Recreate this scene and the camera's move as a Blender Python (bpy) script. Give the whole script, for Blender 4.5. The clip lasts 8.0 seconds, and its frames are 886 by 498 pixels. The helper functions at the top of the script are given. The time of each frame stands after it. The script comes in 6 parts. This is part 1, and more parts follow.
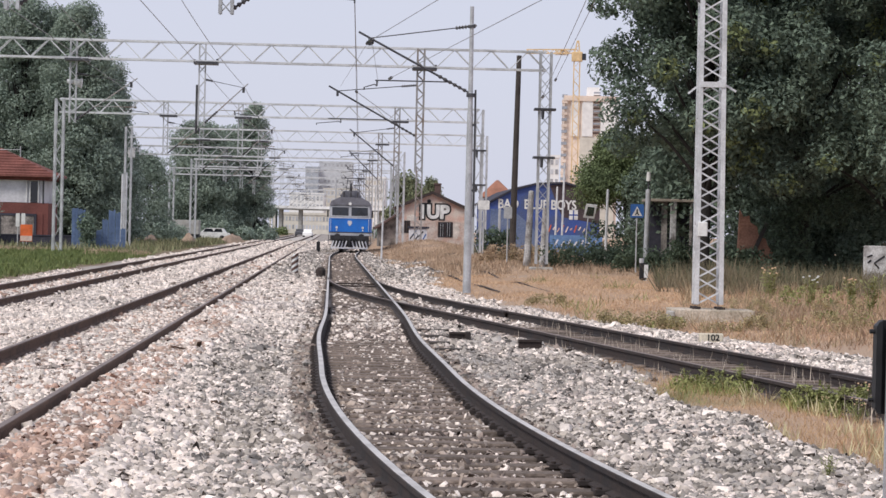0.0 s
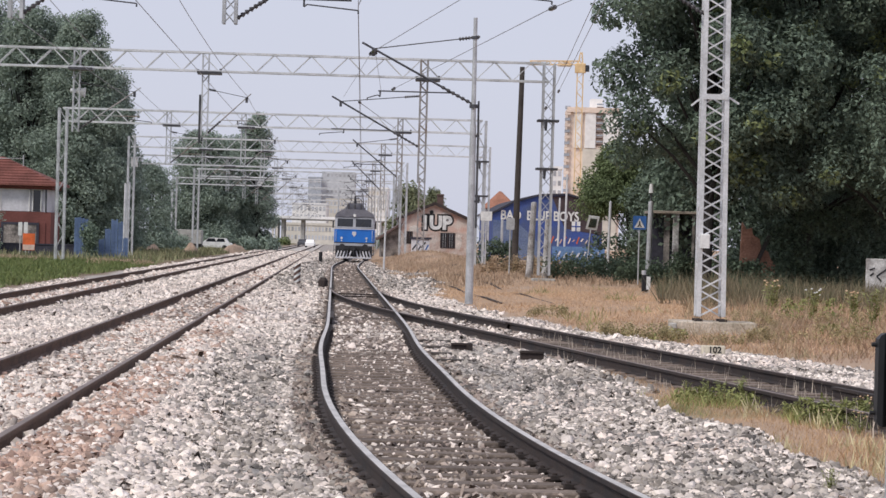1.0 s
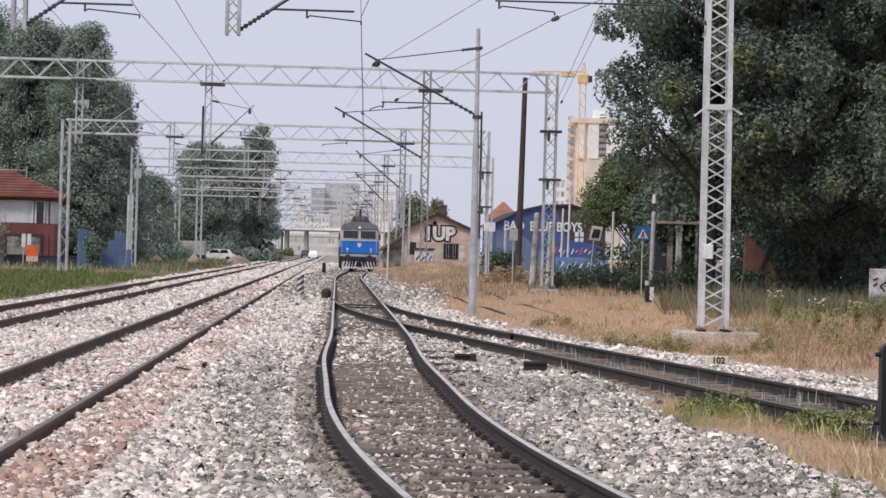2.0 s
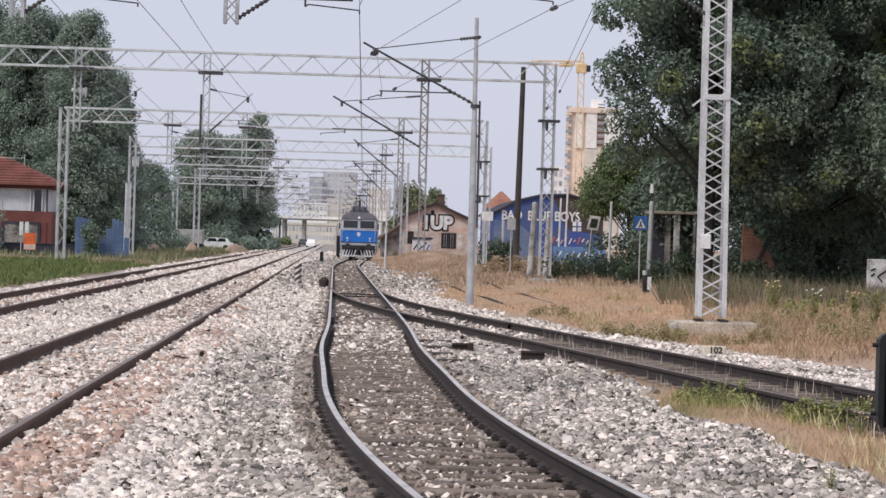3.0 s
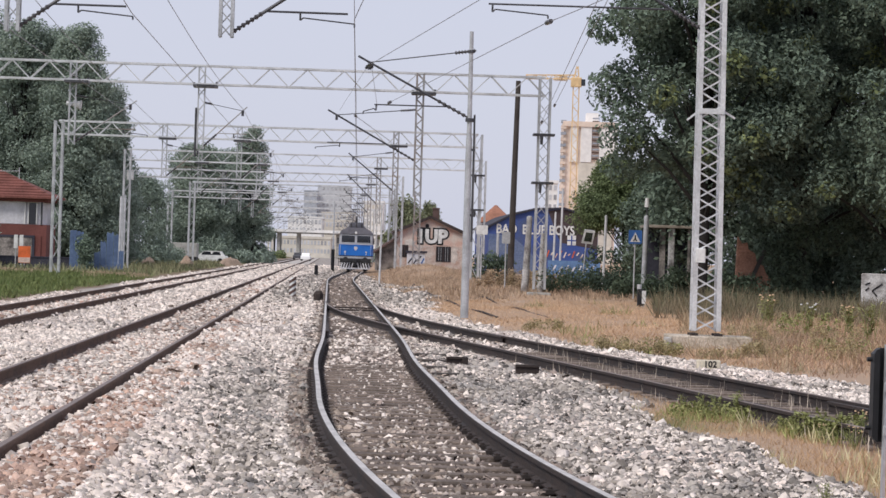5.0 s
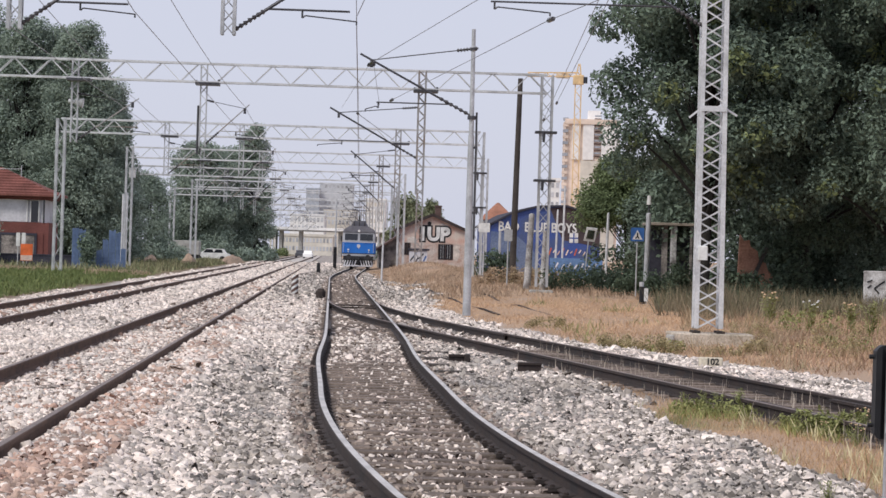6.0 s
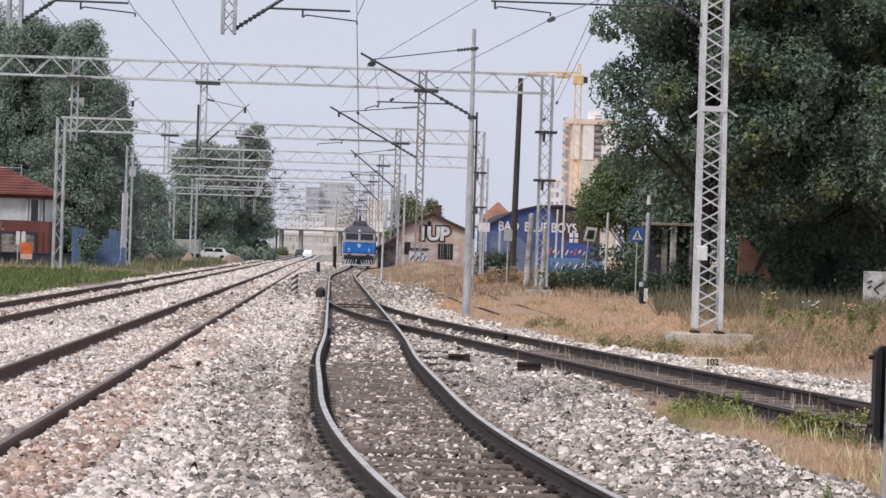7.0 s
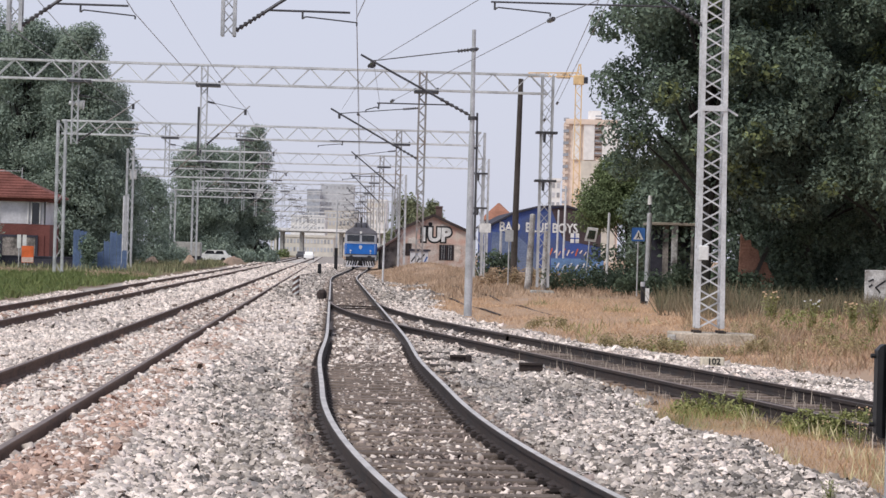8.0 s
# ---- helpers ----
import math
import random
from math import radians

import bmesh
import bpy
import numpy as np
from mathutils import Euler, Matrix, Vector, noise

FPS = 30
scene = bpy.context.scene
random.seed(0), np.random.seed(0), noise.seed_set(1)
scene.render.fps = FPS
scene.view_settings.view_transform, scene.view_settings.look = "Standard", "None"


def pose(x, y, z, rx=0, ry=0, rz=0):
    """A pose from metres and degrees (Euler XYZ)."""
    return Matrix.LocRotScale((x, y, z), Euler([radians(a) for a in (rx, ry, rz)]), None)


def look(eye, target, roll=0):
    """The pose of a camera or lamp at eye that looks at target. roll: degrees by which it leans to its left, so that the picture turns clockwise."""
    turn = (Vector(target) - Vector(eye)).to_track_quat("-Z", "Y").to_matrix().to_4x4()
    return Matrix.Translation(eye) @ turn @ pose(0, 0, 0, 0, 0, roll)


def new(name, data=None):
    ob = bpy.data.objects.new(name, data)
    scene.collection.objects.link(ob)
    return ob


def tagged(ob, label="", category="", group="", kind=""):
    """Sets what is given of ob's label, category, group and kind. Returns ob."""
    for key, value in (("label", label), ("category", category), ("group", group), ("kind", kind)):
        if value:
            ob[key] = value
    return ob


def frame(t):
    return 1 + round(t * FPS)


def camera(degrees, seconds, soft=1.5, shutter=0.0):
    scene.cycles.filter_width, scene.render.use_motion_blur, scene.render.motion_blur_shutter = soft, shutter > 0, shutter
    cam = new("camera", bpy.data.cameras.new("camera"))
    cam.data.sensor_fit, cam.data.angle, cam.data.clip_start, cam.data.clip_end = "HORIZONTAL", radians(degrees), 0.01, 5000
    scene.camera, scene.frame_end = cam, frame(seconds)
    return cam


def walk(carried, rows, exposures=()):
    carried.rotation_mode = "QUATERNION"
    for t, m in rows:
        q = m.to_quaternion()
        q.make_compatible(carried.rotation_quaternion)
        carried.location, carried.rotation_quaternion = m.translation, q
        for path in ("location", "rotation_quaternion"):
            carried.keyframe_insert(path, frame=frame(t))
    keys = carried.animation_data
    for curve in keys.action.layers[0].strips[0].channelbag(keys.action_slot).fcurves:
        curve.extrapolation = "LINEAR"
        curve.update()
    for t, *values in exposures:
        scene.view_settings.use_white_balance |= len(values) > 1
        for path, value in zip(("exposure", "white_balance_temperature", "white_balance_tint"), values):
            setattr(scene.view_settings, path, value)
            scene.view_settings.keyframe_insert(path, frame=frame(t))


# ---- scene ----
cam = camera(19.77, 8.0, soft=1.5)
EYE = 1.6
# seconds, turn to the left, look up, lean to the left
PATH = [
    (0.0, -0.040, -0.400, 1.39),
    (0.5, -0.015, -0.322, 1.49),
    (1.0, 0.020, -0.156, 1.67),
    (1.5, 0.209, 0.205, 1.59),
    (1.7, 0.069, 0.120, 1.54),
    (2.8, 0.241, 0.044, 1.68),
    (3.0, 0.042, -0.156, 1.73),
    (3.5, -0.191, 0.223, 1.74),
    (4.0, -0.406, 0.238, 1.87),
    (4.5, -0.312, 0.205, 1.83),
    (4.7, -0.200, 0.170, 1.82),
    (5.8, 0.025, 0.140, 1.79),
    (6.0, -0.022, 0.101, 1.78),
    (6.5, 0.002, 0.009, 1.53),
    (7.0, -0.025, 0.092, 1.90),
    (7.5, 0.019, 0.226, 1.85),
    (8.0, 0.001, 0.114, 1.59),
]
walk(cam, [(t, pose(0, 0, EYE, 90, 0, yaw) @ pose(0, 0, 0, tilt, 0, 0) @ pose(0, 0, 0, 0, 0, lean)) for t, yaw, tilt, lean in PATH],
     exposures=[(0.0, 0.06), (0.5, 0.03), (1.0, 0.0), (4.5, 0.0), (6.0, 0.02), (8.0, 0.04)])

# ---- world and sun: bright hazy day ----
world = bpy.data.worlds.new("hazy_sky")
scene.world = world
world.use_nodes = True
wn, wl = world.node_tree.nodes, world.node_tree.links
wn.clear()
w_out, w_bg = wn.new("ShaderNodeOutputWorld"), wn.new("ShaderNodeBackground")
w_sky, w_mix = wn.new("ShaderNodeTexSky"), wn.new("ShaderNodeMix")
w_sky.sky_type, w_sky.sun_disc = "NISHITA", False
w_sky.sun_elevation, w_sky.sun_rotation = radians(52), radians(215)
w_sky.dust_density, w_sky.ozone_density = 2.0, 2.0
w_mix.data_type = "RGBA"
w_mix.inputs[0].default_value = 0.86
w_mix.inputs[7].default_value = (6.9, 7.1, 8.5, 1)
wl.new(w_sky.outputs[0], w_mix.inputs[6])
wl.new(w_mix.outputs[2], w_bg.inputs[0])
w_bg.inputs[1].default_value = 0.098
wl.new(w_bg.outputs[0], w_out.inputs[0])
sun = new("sun", bpy.data.lights.new("sun", "SUN"))
sun.data.energy, sun.data.angle, sun.data.color = 2.1, radians(15), (1.0, 0.95, 0.87)
sun.matrix_basis = look((-26, -26, 40), (0, 0, 0))


# ---- materials ----
def mat(name, colour, rough=0.8, metal=0.0, vary=0.25, scale=6.0, fine=60.0, bump=0.2, island=0.0, random_object=0.0, second=None, spec=0.3):
    """A surface with colour variation at two scales, fine relief and, if given, a second colour in patches."""
    m = bpy.data.materials.new(name)
    m.use_nodes = True
    n, l = m.node_tree.nodes, m.node_tree.links
    b = n["Principled BSDF"]
    b.inputs["Roughness"].default_value, b.inputs["Metallic"].default_value = rough, metal
    b.inputs["Specular IOR Level"].default_value = spec
    co = n.new("ShaderNodeTexCoord")
    big, small = n.new("ShaderNodeTexNoise"), n.new("ShaderNodeTexNoise")
    for t, s in ((big, scale), (small, fine)):
        t.inputs["Scale"].default_value, t.inputs["Detail"].default_value = s, 4.0
        l.new(co.outputs["Object"], t.inputs["Vector"])
    mixed = n.new("ShaderNodeMix")
    mixed.data_type = "RGBA"
    other = second or [c * 0.72 for c in colour]
    mixed.inputs[6].default_value, mixed.inputs[7].default_value = (*colour, 1), (*other, 1)
    ramp = n.new("ShaderNodeMapRange")
    ramp.inputs[1].default_value, ramp.inputs[2].default_value = 0.42, 0.64
    l.new(big.outputs[0], ramp.inputs[0])
    l.new(ramp.outputs[0], mixed.inputs[0])
    hsv = n.new("ShaderNodeHueSaturation")
    l.new(mixed.outputs[2], hsv.inputs["Color"])
    value = n.new("ShaderNodeMapRange")
    value.inputs[1].default_value, value.inputs[2].default_value = 0.3, 0.7
    value.inputs[3].default_value, value.inputs[4].default_value = 1 - vary, 1 + vary
    l.new(small.outputs[0], value.inputs[0])
    last = value.outputs[0]
    for amount, source in ((island, "geo"), (random_object, "info")):
        if amount:
            src = n.new("ShaderNodeNewGeometry") if source == "geo" else n.new("ShaderNodeObjectInfo")
            r = n.new("ShaderNodeMapRange")
            r.inputs[3].default_value, r.inputs[4].default_value = 1 - amount, 1 + amount
            l.new(src.outputs["Random Per Island" if source == "geo" else "Random"], r.inputs[0])
            mul = n.new("ShaderNodeMath")
            mul.operation = "MULTIPLY"
            l.new(last, mul.inputs[0]), l.new(r.outputs[0], mul.inputs[1])
            last = mul.outputs[0]
    l.new(last, hsv.inputs["Value"])
    l.new(hsv.outputs[0], b.inputs["Base Color"])
    if bump:
        bp = n.new("ShaderNodeBump")
        bp.inputs["Strength"].default_value, bp.inputs["Distance"].default_value = bump, 0.02
        l.new(small.outputs[0], bp.inputs["Height"])
        l.new(bp.outputs[0], b.inputs["Normal"])
    return m


RUST = mat("rusty_rail_steel", (0.05, 0.037, 0.033), 0.75, 0.0, 0.3, 3, 40, 0.3, second=(0.035, 0.03, 0.03))
RUST_PALE = mat("brown_rail_steel", (0.13, 0.08, 0.06), 0.85, 0.0, 0.25, 3, 40, 0.3, second=(0.085, 0.055, 0.045))
STEEL = mat("worn_rail_head", (0.62, 0.585, 0.555), 0.45, 0.25, 0.15, 2, 30, 0.05)
DULL = mat("dull_rail_head", (0.24, 0.19, 0.17), 0.6, 0.25, 0.2, 2, 30, 0.05)
SLEEPER = mat("weathered_sleeper_wood", (0.20, 0.158, 0.132), 0.9, 0, 0.35, 2, 25, 0.5, random_object=0.3)
STONE = mat("pale_crushed_limestone", (0.71, 0.63, 0.57), 0.9, 0, 0.15, 0.5, 40, 0.3, island=0.5, second=(0.67, 0.57, 0.51))
STONE_GREY = mat("grey_crushed_stone", (0.33, 0.29, 0.255), 0.9, 0, 0.15, 0.5, 40, 0.3, island=0.7, second=(0.31, 0.285, 0.265))
STONE_RUST = mat("rust_stained_stone", (0.47, 0.315, 0.25), 0.9, 0, 0.15, 0.7, 40, 0.3, island=0.5, second=(0.42, 0.33, 0.275))
STONE_BROWN = mat("brake_dust_stained_stone", (0.35, 0.285, 0.24), 0.9, 0, 0.15, 0.7, 40, 0.3, island=0.6, second=(0.25, 0.20, 0.18))
GALV = mat("galvanised_steel", (0.55, 0.56, 0.58), 0.5, 0.35, 0.12, 2, 25, 0.1)
STREAKED = mat("rust_streaked_galvanised_steel", (0.36, 0.36, 0.37), 0.6, 0.3, 0.2, 1.2, 18, 0.1, second=(0.27, 0.22, 0.19))
PAINTED = mat("pale_painted_steel", (0.66, 0.67, 0.69), 0.55, 0.1, 0.12, 1.5, 20, 0.1)
DARKSTEEL = mat("dark_steel", (0.09, 0.09, 0.10), 0.5, 0.4, 0.2, 2, 25, 0.1)
INSULATOR = mat("brown_insulator", (0.075, 0.07, 0.075), 0.3, 0, 0.2, 4, 30, 0.0)
WIRE = mat("grey_copper_wire", (0.36, 0.36, 0.39), 0.5, 0.3, 0.1, 2, 20, 0)
CONCRETE = mat("weathered_concrete", (0.42, 0.41, 0.39), 0.9, 0, 0.2, 1.5, 30, 0.3)
SHADED_CONCRETE = mat("shade_darkened_concrete", (0.36, 0.31, 0.26), 0.95, 0, 0.25, 2, 25, 0.4)
PEELING = mat("peeling_painted_concrete", (0.58, 0.57, 0.56), 0.9, 0, 0.25, 2.2, 16, 0.5, second=(0.24, 0.22, 0.21))
OLDWOOD = mat("tarred_pole_wood", (0.07, 0.06, 0.055), 0.9, 0, 0.3, 1.5, 25, 0.4)
# Near-black bark: canopy shade is put into the colour so trunks disappear.
BARK = mat("shade_dark_bark", (0.03, 0.027, 0.025), 0.95, 0, 0.3, 2, 15, 0.6)
STRAW = mat("dry_straw_grass", (0.62, 0.425, 0.275), 0.9, 0, 0.1, 0.7, 3, 0, island=0.22, second=(0.53, 0.36, 0.23))
WEED = mat("green_weed", (0.23, 0.255, 0.095), 0.8, 0, 0.1, 0.8, 3, 0, island=0.4, second=(0.30, 0.27, 0.12))
VERGE = mat("verge_grass_green", (0.115, 0.155, 0.055), 0.8, 0, 0.1, 0.8, 3, 0, island=0.35, second=(0.20, 0.22, 0.085))
LOWBLUE = mat("faded_light_blue_paint", (0.13, 0.23, 0.42), 0.8, 0, 0.2, 0.8, 8, 0.1)
FLAKING = mat("stained_shaded_flaking_concrete", (0.30, 0.27, 0.25), 0.95, 0, 0.35, 1.6, 14, 0.5, second=(0.10, 0.09, 0.085))
BLUE = mat("locomotive_blue_paint", (0.025, 0.175, 0.60), 0.35, 0, 0.06, 1, 15, 0.02, second=(0.025, 0.15, 0.53))
LOCO_GREY = mat("locomotive_grey_paint", (0.44, 0.45, 0.49), 0.45, 0, 0.08, 1, 15, 0.03)
LOCO_DARK = mat("locomotive_underframe", (0.045, 0.045, 0.05), 0.7, 0.1, 0.3, 3, 30, 0.2)
LOCO_ROOF = mat("locomotive_roof_grey", (0.19, 0.19, 0.22), 0.6, 0.1, 0.2, 2, 20, 0.1)
GLASS_DARK = mat("dark_window_glass", (0.02, 0.022, 0.028), 0.08, 0, 0.1, 1, 5, 0, spec=0.6)
WHITE = mat("white_paint", (0.75, 0.75, 0.74), 0.6, 0, 0.08, 1.5, 20, 0.05)
BLACK = mat("black_paint", (0.02, 0.02, 0.022), 0.5, 0, 0.15, 2, 20, 0.05)
ORANGE = mat("orange_paint", (0.75, 0.16, 0.05), 0.6, 0, 0.1, 2, 20, 0.05)
BRICK_ORANGE = mat("broken_orange_brick", (0.36, 0.19, 0.13), 0.9, 0, 0.25, 2, 14, 0.4)
RED = mat("red_paint", (0.5, 0.07, 0.04), 0.6, 0, 0.15, 2, 20, 0.05)
SIGN_BLUE = mat("road_sign_blue", (0.045, 0.14, 0.40), 0.45, 0, 0.06, 2, 20, 0)
PINK_WALL = mat("faded_terracotta_plaster", (0.58, 0.39, 0.325), 0.9, 0, 0.2, 0.9, 12, 0.2, second=(0.62, 0.54, 0.48))
WORN_PLASTER = mat("weathered_grey_plaster", (0.56, 0.50, 0.46), 0.9, 0, 0.25, 1.2, 9, 0.2, second=(0.46, 0.33, 0.28))
PATCH = mat("bare_pale_plaster", (0.66, 0.60, 0.55), 0.9, 0, 0.25, 1.2, 9, 0.2)
FADED_MURAL = mat("faded_grey_blue_paint", (0.15, 0.19, 0.29), 0.85, 0, 0.25, 0.8, 9, 0.1, second=(0.10, 0.14, 0.26))
MURAL = mat("blue_mural_paint", (0.05, 0.09, 0.30), 0.75, 0, 0.2, 0.5, 10, 0.1, second=(0.075, 0.10, 0.19))
MURAL_DARK = mat("dark_mural_paint", (0.075, 0.055, 0.06), 0.8, 0, 0.2, 0.8, 10, 0.1)
TILE = mat("red_roof_tile", (0.195, 0.076, 0.063), 0.85, 0, 0.2, 0.8, 8, 0.3, random_object=0.15)
OLDTILE_DARK = mat("dark_brown_board", (0.065, 0.05, 0.048), 0.9, 0, 0.2, 1, 10, 0.2)
OLDTILE = mat("old_brown_tile", (0.13, 0.085, 0.075), 0.9, 0, 0.25, 0.8, 8, 0.3)
BRICKRED = mat("maroon_plaster", (0.185, 0.07, 0.062), 0.9, 0, 0.15, 0.6, 8, 0.1)
PALE_WALL = mat("pale_plaster", (0.66, 0.66, 0.70), 0.85, 0, 0.1, 0.5, 6, 0.05)
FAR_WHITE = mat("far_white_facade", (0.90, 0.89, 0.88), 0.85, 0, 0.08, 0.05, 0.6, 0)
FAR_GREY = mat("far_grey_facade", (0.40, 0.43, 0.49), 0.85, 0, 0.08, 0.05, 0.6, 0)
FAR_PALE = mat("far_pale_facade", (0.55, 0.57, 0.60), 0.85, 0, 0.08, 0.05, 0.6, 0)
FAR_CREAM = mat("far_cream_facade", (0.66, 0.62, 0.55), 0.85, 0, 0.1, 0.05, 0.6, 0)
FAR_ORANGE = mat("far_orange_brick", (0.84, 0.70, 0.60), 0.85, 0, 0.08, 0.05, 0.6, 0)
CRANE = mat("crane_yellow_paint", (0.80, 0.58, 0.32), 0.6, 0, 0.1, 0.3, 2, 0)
FENCE_BLUE = mat("blue_sheet_metal", (0.13, 0.19, 0.33), 0.6, 0.1, 0.15, 0.6, 6, 0.1)
CHARCOAL = mat("charcoal_wall", (0.055, 0.055, 0.075), 0.85, 0, 0.2, 0.8, 8, 0.1)


def leaf_mat(name, colour, second, through_light=0.35, island=0.5):
    """A leaf: the plain surface with some light shining through it."""
    m = mat(name, colour, 0.7, 0, 0.1, 0.5, 3, 0, island=island, second=second, spec=0.2)
    n, l = m.node_tree.nodes, m.node_tree.links
    b, o = n["Principled BSDF"], n["Material Output"]
    tr, mx = n.new("ShaderNodeBsdfTranslucent"), n.new("ShaderNodeMixShader")
    l.new(b.inputs["Base Color"].links[0].from_socket, tr.inputs[0])
    mx.inputs[0].default_value = through_light
    l.new(b.outputs[0], mx.inputs[1]), l.new(tr.outputs[0], mx.inputs[2]), l.new(mx.outputs[0], o.inputs[0])
    return m


LEAF = leaf_mat("dark_green_leaf", (0.17, 0.22, 0.165), (0.135, 0.18, 0.14), 0.25)
IVY = leaf_mat("dark_ivy_leaf", (0.10, 0.135, 0.09), (0.075, 0.105, 0.075), 0.25)
LEAF_SPRAY = leaf_mat("yellow_green_leaf", (0.29, 0.33, 0.16), (0.22, 0.27, 0.13), 0.5)
LEAF_LIGHT = leaf_mat("fresh_green_leaf", (0.17, 0.215, 0.10), (0.13, 0.17, 0.085), 0.25)
# Paler and bluer than real leaves: distance haze is mixed into this colour.
LEAF_POPLAR = leaf_mat("hazy_poplar_leaf", (0.29, 0.35, 0.285), (0.24, 0.30, 0.25), 0.25, 0.3)
LEAF_OLIVE = leaf_mat("olive_leaf", (0.25, 0.275, 0.17), (0.20, 0.22, 0.13), 0.25, 0.3)
WEED_OLIVE = leaf_mat("olive_weed_leaf", (0.42, 0.35, 0.20), (0.31, 0.27, 0.14), 0.3)


def ground_material():
    """Crushed stone, straw, green grass and soil, mixed by the zones that the ground's mesh carries."""
    m = bpy.data.materials.new("trackside_ground")
    m.use_nodes = True
    n, l = m.node_tree.nodes, m.node_tree.links
    b = n["Principled BSDF"]
    b.inputs["Roughness"].default_value, b.inputs["Specular IOR Level"].default_value = 0.95, 0.15
    co = n.new("ShaderNodeTexCoord")

    def noise_tex(scale, detail=4.0):
        t = n.new("ShaderNodeTexNoise")
        t.inputs["Scale"].default_value, t.inputs["Detail"].default_value = scale, detail
        l.new(co.outputs["Object"], t.inputs["Vector"])
        return t

    def mix(fac, a, bcol):
        x = n.new("ShaderNodeMix")
        x.data_type = "RGBA"
        for sock, val in ((x.inputs[0], fac), (x.inputs[6], a), (x.inputs[7], bcol)):
            if isinstance(val, tuple):
                sock.default_value = (*val, 1)
            else:
                l.new(val, sock)
        return x.outputs[2]

    cells = n.new("ShaderNodeTexVoronoi")
    cells.inputs["Scale"].default_value = 15.0
    l.new(co.outputs["Object"], cells.inputs["Vector"])
    grey = n.new("ShaderNodeValToRGB")
    grey.color_ramp.elements[0].color, grey.color_ramp.elements[1].color = (0.40, 0.365, 0.34, 1), (0.82, 0.77, 0.73, 1)
    sep = n.new("ShaderNodeSeparateColor")
    l.new(cells.outputs["Color"], sep.inputs[0])
    l.new(sep.outputs[0], grey.inputs[0])
    patch, mid, fine = noise_tex(0.35), noise_tex(2.2), noise_tex(30.0)
    stone = mix(patch.outputs[0], grey.outputs[0], (0.74, 0.685, 0.64))
    straw = mix(mid.outputs[0], (0.53, 0.365, 0.25), (0.42, 0.285, 0.185))
    broad = n.new("ShaderNodeMapRange")
    broad.inputs[1].default_value, broad.inputs[2].default_value = 0.42, 0.6
    l.new(patch.outputs[0], broad.inputs[0])
    straw = mix(broad.outputs[0], straw, (0.44, 0.32, 0.235))
    green = mix(mid.outputs[0], (0.10, 0.15, 0.035), (0.19, 0.19, 0.07))
    soil = mix(mid.outputs[0], (0.24, 0.18, 0.13), (0.16, 0.125, 0.09))
    result = soil
    for zone, colour in (("straw", straw), ("green", green), ("ballast", stone), ("stain_shade", (0.165, 0.135, 0.115))):
        a = n.new("ShaderNodeAttribute")
        a.attribute_name = zone
        result = mix(a.outputs["Fac"], result, colour)
    l.new(result, b.inputs["Base Color"])
    bp = n.new("ShaderNodeBump")
    bp.inputs["Strength"].default_value, bp.inputs["Distance"].default_value = 0.9, 0.05
    l.new(cells.outputs["Distance"], bp.inputs["Height"])
    bp.invert = True
    l.new(bp.outputs[0], b.inputs["Normal"])
    return m


GROUND = ground_material()


